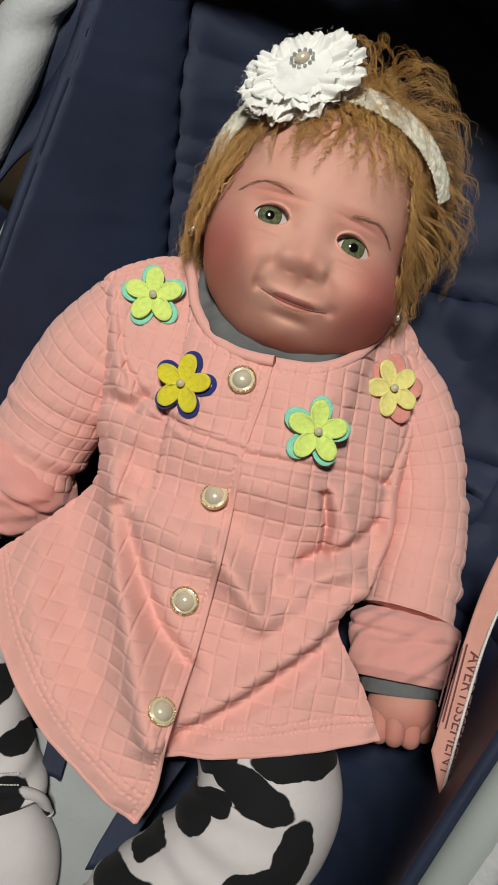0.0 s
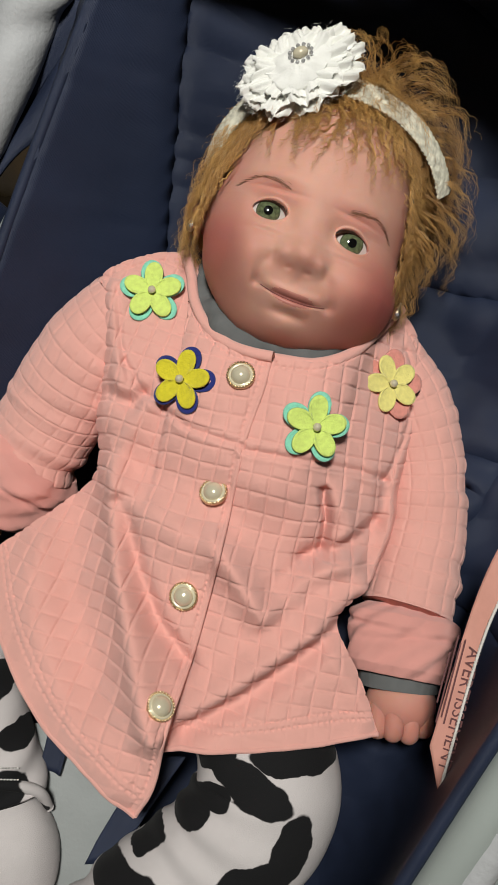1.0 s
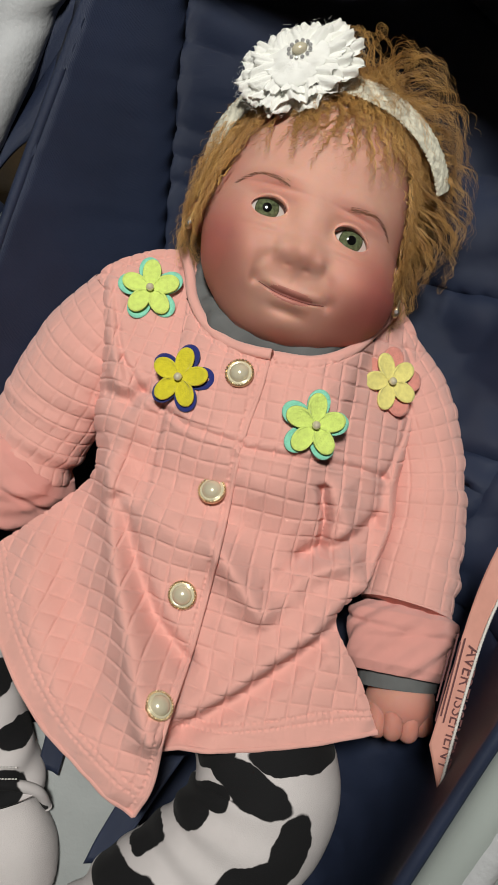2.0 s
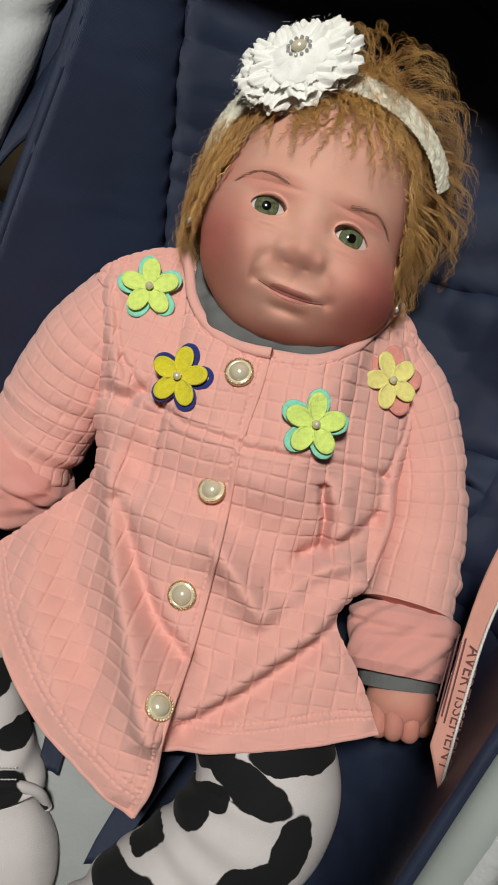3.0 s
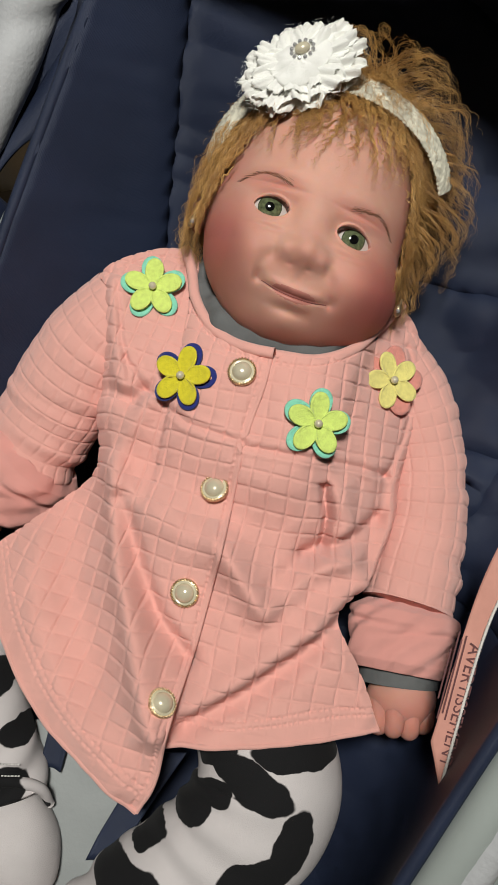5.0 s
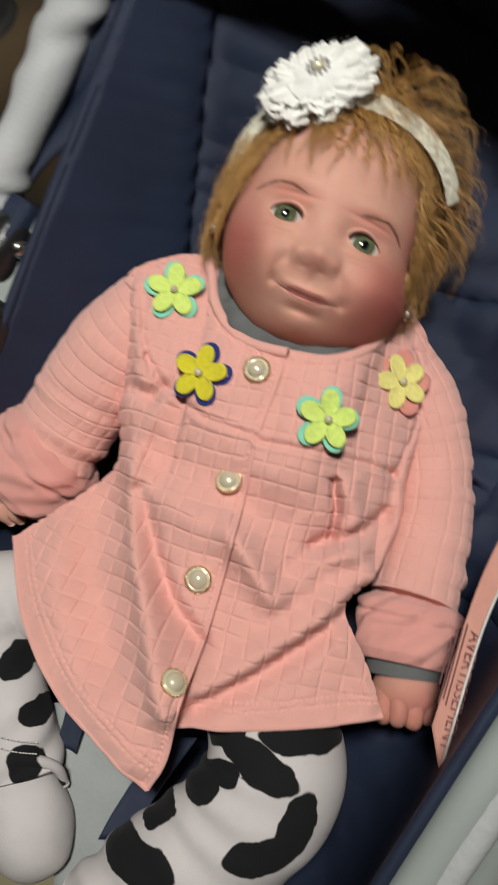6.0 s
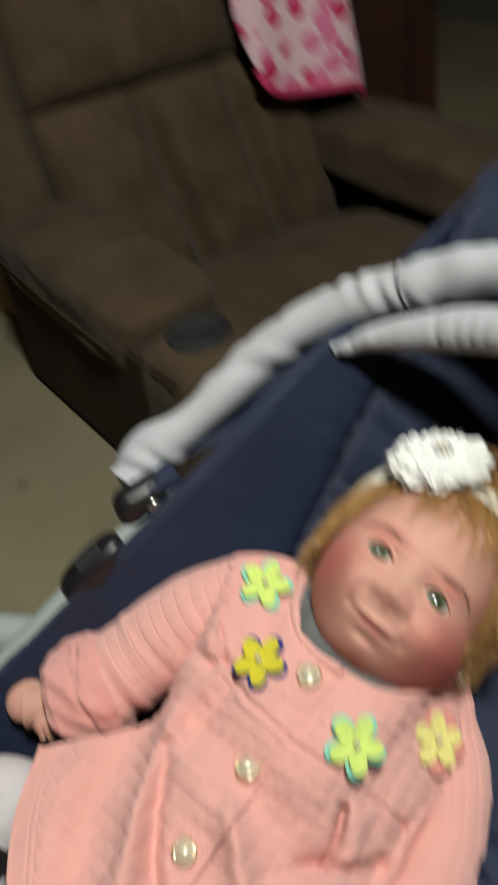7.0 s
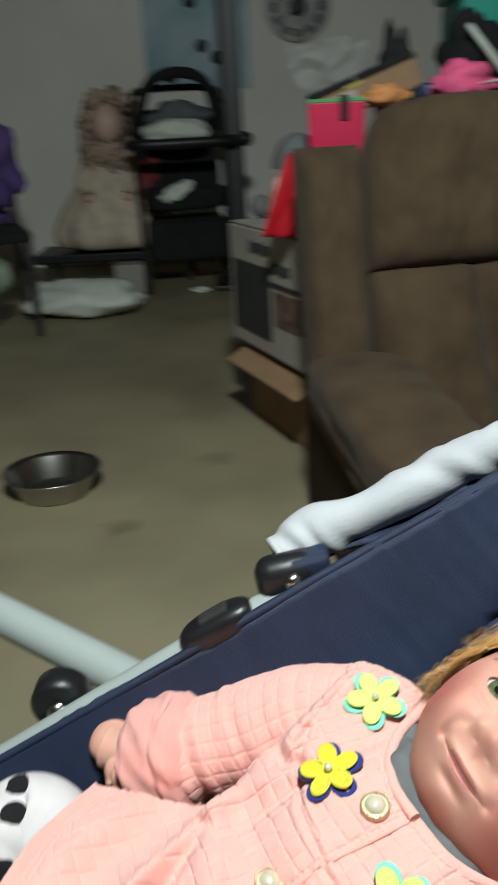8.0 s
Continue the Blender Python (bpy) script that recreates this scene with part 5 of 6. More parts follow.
# ---- lace headband with a chiffon flower ----
LACE = material("cream_lace", (0.80, 0.77, 0.63), 0.9, vary=0.2, scale=260, bump=0.5, bump_scale=900, spec=0.15, depth=0.001)
CHIFFON = material("white_chiffon", (0.90, 0.90, 0.85), 0.85, vary=0.03, scale=80, bump=0.35, bump_scale=900, spec=0.2, sheen=0.2)
chiffon = CHIFFON.node_tree.nodes["Principled BSDF"]
chiffon.inputs["Subsurface Weight"].default_value = 0.25
chiffon.inputs["Subsurface Scale"].default_value = 1.0
chiffon.inputs["Subsurface Radius"].default_value = (0.006, 0.006, 0.0055)
CRYSTAL = material("clear_rhinestone", (0.75, 0.75, 0.75), 0.08, 0.6, vary=0.2, scale=500, spec=0.9)
headband = thing("headband", None, DOLL @ HEAD, "cream lace headband with a frayed white chiffon flower", "headband")


def band():
    n, m = 260, 16
    v = []
    for i in range(n):
        a = radians(-96 + 160 * i / (n - 1))
        c = Vector((0.004 + 0.0770 * math.sin(a), 0.0225 + 0.0540 * math.cos(a), -0.003 + 0.051 * math.cos(a)))
        out = Vector((c.x / 0.0775**2, (c.y - 0.004) / 0.1**2, (c.z + 0.004) / 0.08**2)).normalized()
        out = (out + Vector((0, 0, 0.8))).normalized()
        along = Vector((math.cos(a), -0.9 * math.sin(a), -0.6 * math.sin(a))).normalized()
        across = out.cross(along).normalized()
        for j in range(m):
            k = j / (m - 1) * 2 - 1
            w = 0.0078 * (1 + 0.06 * (abs(k) > 0.8) * math.sin(i * 1.5))
            holes = 0.0003 * math.sin(i * 0.55) * math.cos(k * 7) + 0.0002 * math.sin(i * 1.7 + k * 9)
            v.append(c + across * w * k + out * (0.0012 * (1 - k * k) + holes))
    ob = part("lace_band", mesh("lace_band", v, grid_faces(n, m), LACE), headband)
    thick(ob, 0.0012)


band()


def petal(length, width, lift, seed, n=22, m=26):
    """A gathered, rounded chiffon petal along +x with a frayed, wavy rim."""
    rr = random.Random(seed)
    ph = rr.uniform(0, 6.3)
    v = []
    for i in range(n):
        k = i / (n - 1)
        for j in range(m):
            u = j / (m - 1) * 2 - 1
            tip = length * (1 - 0.30 * abs(u) ** 2.4)
            w = width * (0.30 + 0.70 * math.sin(math.pi * min(1.0, k * 0.62 + 0.05)))
            fray = rr.uniform(-0.0011, 0.0011) if i == n - 1 else 0.0
            wave = 0.0022 * k**1.4 * math.sin(u * 6.5 + ph) + 0.0009 * k * math.sin(u * 15 + 2 * ph)
            v.append((k * tip + fray, u * w, lift * k - 0.0024 * u * u * k + wave))
    return np.array(v), grid_faces(n, m)


bloom = part("chiffon_flower", None, headband, "frayed white chiffon flower", at=Matrix.Translation((-0.0370, 0.0700, 0.0530)) @ pose(0, 0, 0, -16, -12, 40))
rp = random.Random(12)
for count, length, width, z0, lift, start in ((11, 0.0365, 0.0115, 0.0010, 0.0015, 0.1), (10, 0.0330, 0.0110, 0.0040, 0.0020, 0.4), (8, 0.0260, 0.0105, 0.0068, 0.0018, 0.0)):
    for k in range(count):
        a = 2 * math.pi * (k + start) / count + rp.uniform(-0.08, 0.08)
        v, f = petal(length * rp.uniform(0.92, 1.1), width * rp.uniform(0.9, 1.15), lift + rp.uniform(-0.0014, 0.0018), rp.random())
        c, sn = math.cos(a), math.sin(a)
        tip = rp.uniform(-0.25, 0.25)
        v = np.stack([(v[:, 0] * c - v[:, 1] * sn) * 1.06, (v[:, 0] * sn + v[:, 1] * c) * 0.72, z0 + v[:, 2] + tip * v[:, 1] + 0.0004 * (k % 2)], 1)
        thick(part("petal", mesh("petal", v, f, CHIFFON), bloom), 0.0004)
# loose threads round the rim
fv, ff, f0 = [], [], 0
for k in range(200):
    a = rp.uniform(0, 2 * math.pi)
    r0 = rp.uniform(0.0335, 0.0375)
    r1 = r0 + rp.uniform(0.0006, 0.0022)
    b = a + rp.gauss(0, 0.06)
    z = rp.uniform(0.0, 0.006)
    q, g = tube([(1.06 * r0 * math.cos(a), 0.72 * r0 * math.sin(a), z), (1.06 * r1 * math.cos(b), 0.72 * r1 * math.sin(b), z + rp.gauss(0, 0.0012))], [0.00009, 0.00005], 4, 3, caps=False)
    fv.append(q)
    ff += [tuple(i + f0 for i in h) for h in g]
    f0 += len(q)
part("frayed_threads", mesh("frayed_threads", np.vstack(fv), ff, CHIFFON), bloom)
disc = [(0.0190 * k * math.cos(a) * (1 + 0.10 * math.sin(3 * a + 1)), 0.0135 * k * math.sin(a) * (1 + 0.10 * math.sin(3 * a + 1)), 0.0122 - 0.0042 * k**2 + 0.0012 * k * math.sin(a * 2 + k * 7) + 0.0005 * k * math.sin(9 * a)) for k in np.linspace(0.02, 1, 12) for a in np.linspace(0, 2 * math.pi, 60, endpoint=False)]
thick(part("centre_swirl", mesh("centre_swirl", disc, grid_faces(12, 60, True), CHIFFON), bloom), 0.0006)
gem = part("pearl_cluster", mesh("pearl_cluster", *ball((0.004, 0.004, 0.0142), (0.0046, 0.0034, 0.0030), 14, 20), PEARL), bloom, "pearl ringed with rhinestones")
for k in range(12):
    a = 2 * math.pi * k / 12
    part("rhinestone", mesh("rhinestone", *ball((0.004 + 0.0066 * math.cos(a), 0.004 + 0.0052 * math.sin(a), 0.0134), (0.0013,) * 3, 5, 6), CRYSTAL, smooth=False), gem)

# ---- earrings ----
for x, y, z in ((-0.0700, -0.024, 0.004), (0.0745, -0.030, 0.006)):
    e = thing("earring", lathe("earring", [(0.0, -0.006), (0.0018, -0.005), (0.0026, -0.002), (0.0022, 0.001), (0.0010, 0.003), (0.0006, 0.006), (0.0, 0.007)], GOLD, 12), DOLL @ HEAD @ pose(x, y, z, -90), "small gold drop earring on the doll's ear", "earring", "earrings of the doll")
    part("stone", mesh("stone", *ball((0, -0.0024, -0.002), (0.0014,) * 3, 6, 8), CRYSTAL, smooth=False), e)

# ---- the rest of the room ----
CARD = material("brown_cardboard", (0.30, 0.19, 0.10), 0.85, vary=0.1, scale=9, bump=0.15, bump_scale=120)
WHITE_CARD = material("white_printed_card", (0.35, 0.325, 0.29), 0.5, vary=0.06, scale=6, bump=0.05)
DARK_PRINT = material("dark_grey_print", (0.035, 0.037, 0.04), 0.45, vary=0.15, scale=6)
BROWN_PRINT = material("brown_print", (0.20, 0.13, 0.10), 0.5, vary=0.4, scale=30)
BLACK_METAL = material("black_metal", (0.012, 0.012, 0.013), 0.45, vary=0.2, scale=20)
BLACK_CLOTH = material("black_cloth", (0.010, 0.010, 0.012), 0.9, vary=0.3, scale=12)
WHITE_CLOTH = material("white_cloth", (0.72, 0.74, 0.68), 0.9, vary=0.06, scale=12, bump=0.3)
RED_CLOTH = material("red_cloth", (0.42, 0.004, 0.014), 0.7, vary=0.2, scale=14, bump=0.2, spec=0.2)
HOT_PINK = material("hot_pink_plastic", (0.55, 0.012, 0.07), 0.4, vary=0.08, scale=10)
PINK_CLOTH = material("bright_pink_cloth", (0.72, 0.10, 0.24), 0.8, vary=0.12, scale=16)
GREEN_TRIM = material("green_trim", (0.10, 0.35, 0.10), 0.6)
TEAL = material("teal_plastic", (0.015, 0.28, 0.20), 0.4, vary=0.06, scale=4)
DARK_WOOD = material("dark_red_wood", (0.055, 0.018, 0.012), 0.4, vary=0.25, scale=12, bump=0.1)
OLIVE = material("olive_panel", (0.22, 0.20, 0.08), 0.7, vary=0.1, scale=4)
ORANGE = material("orange_cloth", (0.62, 0.27, 0.09), 0.85, vary=0.1, scale=20)
GREY_CLOTH = material("grey_cloth", (0.13, 0.135, 0.14), 0.85, vary=0.12, scale=18, bump=0.3)
PURPLE = material("purple_cloth", (0.10, 0.06, 0.22), 0.85, vary=0.15, scale=9, bump=0.2)
CREAM = material("cream_dress_cloth", (0.66, 0.57, 0.44), 0.9, vary=0.15, scale=12, bump=0.3)
PALE_GREEN = material("pale_green_cloth", (0.28, 0.36, 0.26), 0.9, vary=0.2, scale=10, bump=0.3)
BLUE = material("dark_blue_plastic", (0.01, 0.03, 0.12), 0.5)


def crumpled(size, seed, rough=0.25, n=16, scale=6.0):
    """A soft heap: a ball pushed about, flat below."""
    v, f = ball((0, 0, 0), (1, 1, 1), n, n * 2)
    out = []
    for p in v:
        q = Vector(p)
        k = 1 + rough * noise.noise(q * scale * 0.3 + Vector((seed, 0, 0))) * 1.6 + rough * 0.5 * noise.noise(q * scale + Vector((0, seed, 0)))
        q = q * k
        out.append((q.x * size[0] / 2, q.y * size[1] / 2, max(q.z, -0.85) * size[2] / 2 + 0.425 * size[2]))
    return np.array(out), f


# metal bowl on the floor
bowl = thing("metal_bowl", lathe("metal_bowl", [(0.0, 0.004), (0.086, 0.004), (0.092, 0.006), (0.118, 0.062), (0.130, 0.070), (0.134, 0.069), (0.133, 0.066), (0.121, 0.060), (0.097, 0.003), (0.092, 0.0), (0.0, 0.0)], STEEL, 64), pose(*(-0.536, 2.174, -0.000)), "shiny steel pet bowl on the concrete floor", "bowl")

# appliance carton beside the recliner, standing on a second carton
a = math.degrees(math.atan2(-0.49, 0.193))
carton = thing("appliance_carton", None, pose(-0.027, 2.735, 0.272, 0, 0, a), "white printed appliance carton with a dark picture", "box")
part("body", box("body", (0.54, 0.40, 0.355), WHITE_CARD, 0.003, (0.27, 0.20, 0.1775)), carton)
part("picture", box("picture", (0.27, 0.003, 0.21), DARK_PRINT, 0.0, (0.165, -0.002, 0.150)), carton, "dark print of an oven")
part("picture", box("picture", (0.19, 0.003, 0.095), BROWN_PRINT, 0.0, (0.425, -0.002, 0.150)), carton, "brown food print")
part("print_bar", box("print_bar", (0.20, 0.003, 0.012), DARK_PRINT, 0.0, (0.40, -0.002, 0.215)), carton)
for x, w, z in ((0.235, 0.15, 0.305), (0.37, 0.14, 0.262)):
    for k in range(6):
        part("print_bar", box("print_bar", (w / 9, 0.003, 0.026 + 0.012 * (k in (0, 3))), DARK_PRINT, 0.0, (x + (k - 2.5) * w / 6, -0.002, z)), carton)
part("flap", box("flap", (0.53, 0.19, 0.004), WHITE_CARD, 0.0, (0.27, 0.10, 0.361)), carton)
lower = thing("cardboard_box", None, pose(-0.02, 2.76, 0, 0, 0, a), "plain brown cardboard box under the appliance carton", "box")
part("body", box("body", (0.56, 0.40, 0.262), CARD, 0.004, (0.29, 0.24, 0.135)), lower)
part("flap", box("flap", (0.50, 0.11, 0.005), CARD, 0.0, (0, 0, 0)), lower, at=pose(0.31, -0.012, 0.235, 28))
thing("black_ball", mesh("black_ball", *ball((0, 0, 0), (0.034, 0.034, 0.034), 16, 24), GREY_CLOTH), pose(0.075, 2.74, 0.672), "small dark ball on the carton", "ball")

# a tall carton behind the recliner carries the clutter
tall = thing("storage_carton", None, pose(0.42, 2.55, 0), "large brown cardboard carton behind the recliner", "box")
part("body", box("body", (0.62, 0.46, 0.74), CARD, 0.004, (0.16, 0.0, 0.37)), tall)
TOP = 0.742
bag = thing("gift_bag", None, pose(*(0.275, 2.420, 0.828), 0, 0, -8), "hot pink gift bag with a green rim and black tag", "bag")
part("body", box("body", (0.135, 0.09, 0.17), HOT_PINK, 0.004, (0, 0, 0.045), taper=1.08), bag)
part("rim", box("rim", (0.150, 0.10, 0.010), GREEN_TRIM, 0.002, (0, 0, 0.133)), bag)
part("tag", box("tag", (0.022, 0.006, 0.06), BLACK_CLOTH, 0.001, (0.02, -0.051, 0.115)), bag)


def hanging(name, corners, mat, label, category, sag=0.01, n=22, seed=1):
    """A cloth that hangs between four corners, with folds down its length."""
    p = [Vector(c) for c in corners]
    v = []
    for i in range(n):
        for j in range(n):
            u, k = j / (n - 1), i / (n - 1)
            q = (p[0] * (1 - u) + p[1] * u) * (1 - k) + (p[3] * (1 - u) + p[2] * u) * k
            q = q + Vector((0, -1, 0)) * (sag * math.sin(u * 11 + seed) * (0.3 + k) + 0.5 * sag * noise.noise(q * 12))
            v.append(q)
    ob = thing(name, mesh(name, v, grid_faces(n, n), mat), None, label, category)
    return thick(ob, 0.003, 0)


hanging("red_cloth", [(0.136, 2.300, 0.843), (0.326, 2.320, 0.841), (0.148, 2.260, 0.638), (0.061, 2.260, 0.644)], RED_CLOTH, "bright red cloth hanging beside the recliner wing", "cloth", 0.006)
thing("pink_soft_toy", mesh("pink_soft_toy", *crumpled((0.07, 0.05, 0.16), 3), material("pale_pink_cloth", (0.55, 0.30, 0.24), 0.8)), pose((0.117, 2.420, 0.658)[0], 2.42, 0.628), "pale pink cloth bundle beside the red cloth", "cloth")
hat = thing("grey_hat", lathe("grey_hat", [(0.075 * math.cos(t), 0.095 * math.sin(t)) for t in np.linspace(0, 1.57, 12)], GREY_CLOTH, 32), pose((0.183, 2.620, 0.823)[0], 2.62, (0.181, 2.620, 0.787)[2]), "grey dome-shaped mesh hat behind the gift bag", "hat")

open_box = thing("open_box", None, pose(*(0.381, 2.600, 0.944), 0, -20, -6), "open brown cardboard box tilted on the clutter", "box")
for s in ((0.30, 0.005, 0.085, 0, -0.08, 0.04), (0.30, 0.005, 0.085, 0, 0.08, 0.04), (0.005, 0.16, 0.085, -0.15, 0, 0.04), (0.005, 0.16, 0.085, 0.15, 0, 0.04), (0.30, 0.16, 0.005, 0, 0, -0.003)):
    part("board", box("board", s[:3], CARD, 0.001, s[3:]), open_box)
part("rim_strip", box("rim_strip", (0.30, 0.012, 0.018), BLACK_CLOTH, 0.002, (0, -0.085, 0.078)), open_box, "dark torn rim")
part("paper", box("paper", (0.10, 0.003, 0.05), WHITE_CARD, 0.0, (-0.07, -0.086, 0.03)), open_box, "pale paper label")
part("tape", box("tape", (0.05, 0.003, 0.014), material("yellow_tape", (0.5, 0.42, 0.05), 0.5), 0.0, (-0.02, -0.086, 0.068)), open_box)
thing("orange_cloth", mesh("orange_cloth", *crumpled((0.11, 0.08, 0.06), 8), ORANGE), pose(*(0.408, 2.440, 0.939)), "orange cloth bundle on the clutter", "cloth")
thing("black_bag", mesh("black_bag", *crumpled((0.10, 0.09, 0.42), 5, 0.35), BLACK_CLOTH), pose((0.466, 2.620, 1.107)[0], 2.62, TOP), "crumpled black bag on top of the clutter", "bag")
thing("blue_case", box("blue_case", (0.08, 0.08, 0.07), BLUE, 0.01, (0, 0, 0.03), 3, True), pose(*(0.544, 2.500, 0.928)), "dark blue plastic case behind the headrest", "case")
thing("pink_cloth", mesh("pink_cloth", *crumpled((0.16, 0.10, 0.10), 12, 0.3), PINK_CLOTH), pose(*(0.578, 2.300, 0.939)), "bright pink cloth bundle on the headrest", "cloth")
pack = thing("dark_backpack", mesh("dark_backpack", *crumpled((0.20, 0.14, 0.26), 15, 0.35, 20), BLACK_CLOTH), pose(*(0.759, 2.950, 0.963)), "dark backpack with a pale strap", "backpack")
strap_line = [Vector(p) - pack.location for p in ((0.721, 2.850, 1.154), (0.775, 2.820, 1.080), (0.857, 2.820, 0.982))]
part("strap", bar("strap", strap_line, [0.010], WHITE_CLOTH, n=16, around=8), pack, "pale strap")
board = thing("grey_board", box("grey_board", (0.34, 0.02, 0.5), GREY_PANEL, 0.004, (0, 0, 0.25)), pose(*(0.988, 3.100, 0.899), 0, 12, -5), "grey board leaning behind the recliner", "board")
bin_ = thing("storage_bin", None, pose(0.86, 3.15, 0.0, 0, 0, -4), "tall teal plastic storage bin behind the recliner", "storage bin")
part("body", box("body", (0.46, 0.40, 1.25), TEAL, 0.02, (0.12, 0, 0.625), 3, taper=1.06), bin_)
part("lid", box("lid", (0.53, 0.46, 0.05), TEAL, 0.015, (0.12, 0, 1.275), 3), bin_)
part("sticker", box("sticker", (0.07, 0.004, 0.07), material("pale_sticker", (0.35, 0.5, 0.45), 0.5), 0.0, (-0.06, -0.208, 1.02)), bin_)

# clear film over the gift bag
FILM = bpy.data.materials.new("clear_film")
FILM.use_nodes = True
fb = FILM.node_tree.nodes["Principled BSDF"]
fb.inputs["Base Color"].default_value, fb.inputs["Roughness"].default_value, fb.inputs["Alpha"].default_value = (0.8, 0.85, 0.85, 1), 0.03, 0.13
film_v = []
for i in range(26):
    for j in range(26):
        u, k = j / 25 - 0.5, i / 25
        q = Vector((u * 0.21, 0, k * 0.17))
        film_v.append((q.x * (0.6 + 0.5 * k) + 0.03 * noise.noise(q * 14), 0.07 * noise.noise(q * 30 + Vector((4, 0, 0))), q.z + 0.03 * noise.noise(q * 15 + Vector((0, 7, 0)))))
film = thing("plastic_film", mesh("plastic_film", film_v, grid_faces(26, 26), FILM, smooth=False), pose(*(0.260, 2.550, 0.946)), "crumpled clear plastic film", "wrapping")

# heart-patterned throw over the recliner's back
THROW = material("white_pink_fleece", (0.72, 0.50, 0.54), 0.95, vary=0.04, scale=20, bump=0.5, bump_scale=300, sheen=0.4, spec=0.1)
nt = THROW.node_tree
tc = nt.nodes.new("ShaderNodeTexCoord")
last = nt.nodes["Principled BSDF"].inputs["Base Color"].links[0].from_socket
for sc, size, col, sd in ((17, 0.43, (0.62, 0.17, 0.30, 1), 0.0), (14, 0.34, (0.50, 0.012, 0.09, 1), 3.7)):
    mp = put_in(THROW, "ShaderNodeMapping", Location=(sd, sd * 0.7, 0), Scale=(1.0, 1.0, 1.0))
    vo = put_in(THROW, "ShaderNodeTexVoronoi", Scale=float(sc), Randomness=0.75)
    nz = put_in(THROW, "ShaderNodeTexNoise", Scale=40.0)
    nt.links.new(tc.outputs["Object"], mp.inputs["Vector"])
    nt.links.new(mp.outputs[0], vo.inputs["Vector"])
    lt = nt.nodes.new("ShaderNodeMapRange")
    lt.inputs["From Min"].default_value, lt.inputs["From Max"].default_value = size + 0.015, size - 0.015
    nt.links.new(vo.outputs["Distance"], lt.inputs["Value"])
    mx = nt.nodes.new("ShaderNodeMix")
    mx.data_type = "RGBA"
    mx.inputs["B"].default_value = col
    nt.links.new(lt.outputs[0], mx.inputs["Factor"])
    nt.links.new(last, mx.inputs["A"])
    last = mx.outputs["Result"]
nt.links.new(last, nt.nodes["Principled BSDF"].inputs["Base Color"])
TRIM = material("pink_satin_trim", (0.66, 0.05, 0.16), 0.5, vary=0.1, scale=30)


def throw():
    top = [(0.568, 2.120, 0.975), (0.705, 2.120, 0.994), (0.845, 2.120, 1.007), (1.064, 2.120, 0.960), (1.099, 2.140, 0.954)]
    low = [(0.640, 2.020, 0.960), (0.752, 1.990, 0.908), (0.796, 1.950, 0.719), (0.838, 1.900, 0.540), (1.057, 1.900, 0.504), (1.103, 1.920, 0.462)]
    n, m = 60, 44
    a, b = curve(top, n), curve(low, n)
    v = []
    for i in range(m):
        k = i / (m - 1)
        for j in range(n):
            p = a[j] * (1 - k) + b[j] * k + np.array((0, -0.035 * math.sin(math.pi * k) - 0.012 * math.sin(j * 0.35 + 2 * k) * k, 0.012 * math.sin(math.pi * k)))
            v.append(p)
    ob = thing("throw_blanket", None, None, "white fleece throw with pink and red hearts over the recliner", "blanket")
    thick(part("fleece", mesh("fleece", v, grid_faces(m, n), THROW), ob), 0.006)
    hem = [v[(m - 1) * n + j] + np.array((0, -0.004, 0)) for j in range(34, n, 3)]
    part("trim", bar("trim", hem, [0.010], TRIM, n=60, around=10), ob, "pink satin trim")


throw()

# dark wood cabinet with an olive panel at the right
cab = thing("wood_cabinet", None, pose(1.62, 3.05, 0, 0, 0, -14), "dark red wooden cabinet with an olive panel", "cabinet")
part("post", box("post", (0.10, 0.10, 1.7), DARK_WOOD, 0.006, (-0.42, 0, 0.85)), cab)
part("post", box("post", (0.10, 0.10, 1.7), DARK_WOOD, 0.006, (0.42, 0, 0.85)), cab)
part("panel", box("panel", (0.76, 0.03, 1.0), OLIVE, 0.002, (0, 0.02, 1.15)), cab)
part("lower_panel", box("lower_panel", (0.76, 0.04, 0.6), DARK_WOOD, 0.004, (0, 0, 0.32)), cab)
part("top_board", box("top_board", (1.0, 0.36, 0.04), DARK_WOOD, 0.006, (0, 0.12, 1.72)), cab)
part("side", box("side", (0.03, 0.30, 1.7), DARK_WOOD, 0.003, (-0.455, 0.19, 0.85)), cab)

# ---- far end of the room ----
# wall clock
CLOCK_FACE = material("clock_face", (0.45, 0.44, 0.42), 0.6, vary=0.2, scale=9)
clock = thing("wall_clock", lathe("wall_clock", [(0.0, 0.0), (0.20, 0.0), (0.205, 0.012), (0.20, 0.024), (0.185, 0.020), (0.0, 0.018)], CLOCK_FACE, 64), pose((0.446, 6.030, 1.534)[0], 6.048, (0.446, 6.030, 1.534)[2], 90), "round wall clock with dark numerals and pale face", "clock")
for k in range(12):
    t = 2 * math.pi * k / 12
    part("numeral", box("numeral", (0.045, 0.055, 0.006), BLACK_METAL, 0.001), clock, at=pose(0.148 * math.cos(t), 0.148 * math.sin(t), 0.024, 0, 0, math.degrees(t)))
part("hub", lathe("hub", [(0.0, 0.032), (0.05, 0.030), (0.055, 0.02)], DARK_PRINT, 30), clock)
part("hand", box("hand", (0.10, 0.012, 0.004), BLACK_METAL, 0.0, (0.05, 0, 0.034)), clock, at=pose(0, 0, 0, 0, 0, 115))
part("hand", box("hand", (0.13, 0.008, 0.004), BLACK_METAL, 0.0, (0.065, 0, 0.038)), clock, at=pose(0, 0, 0, 0, 0, 210))

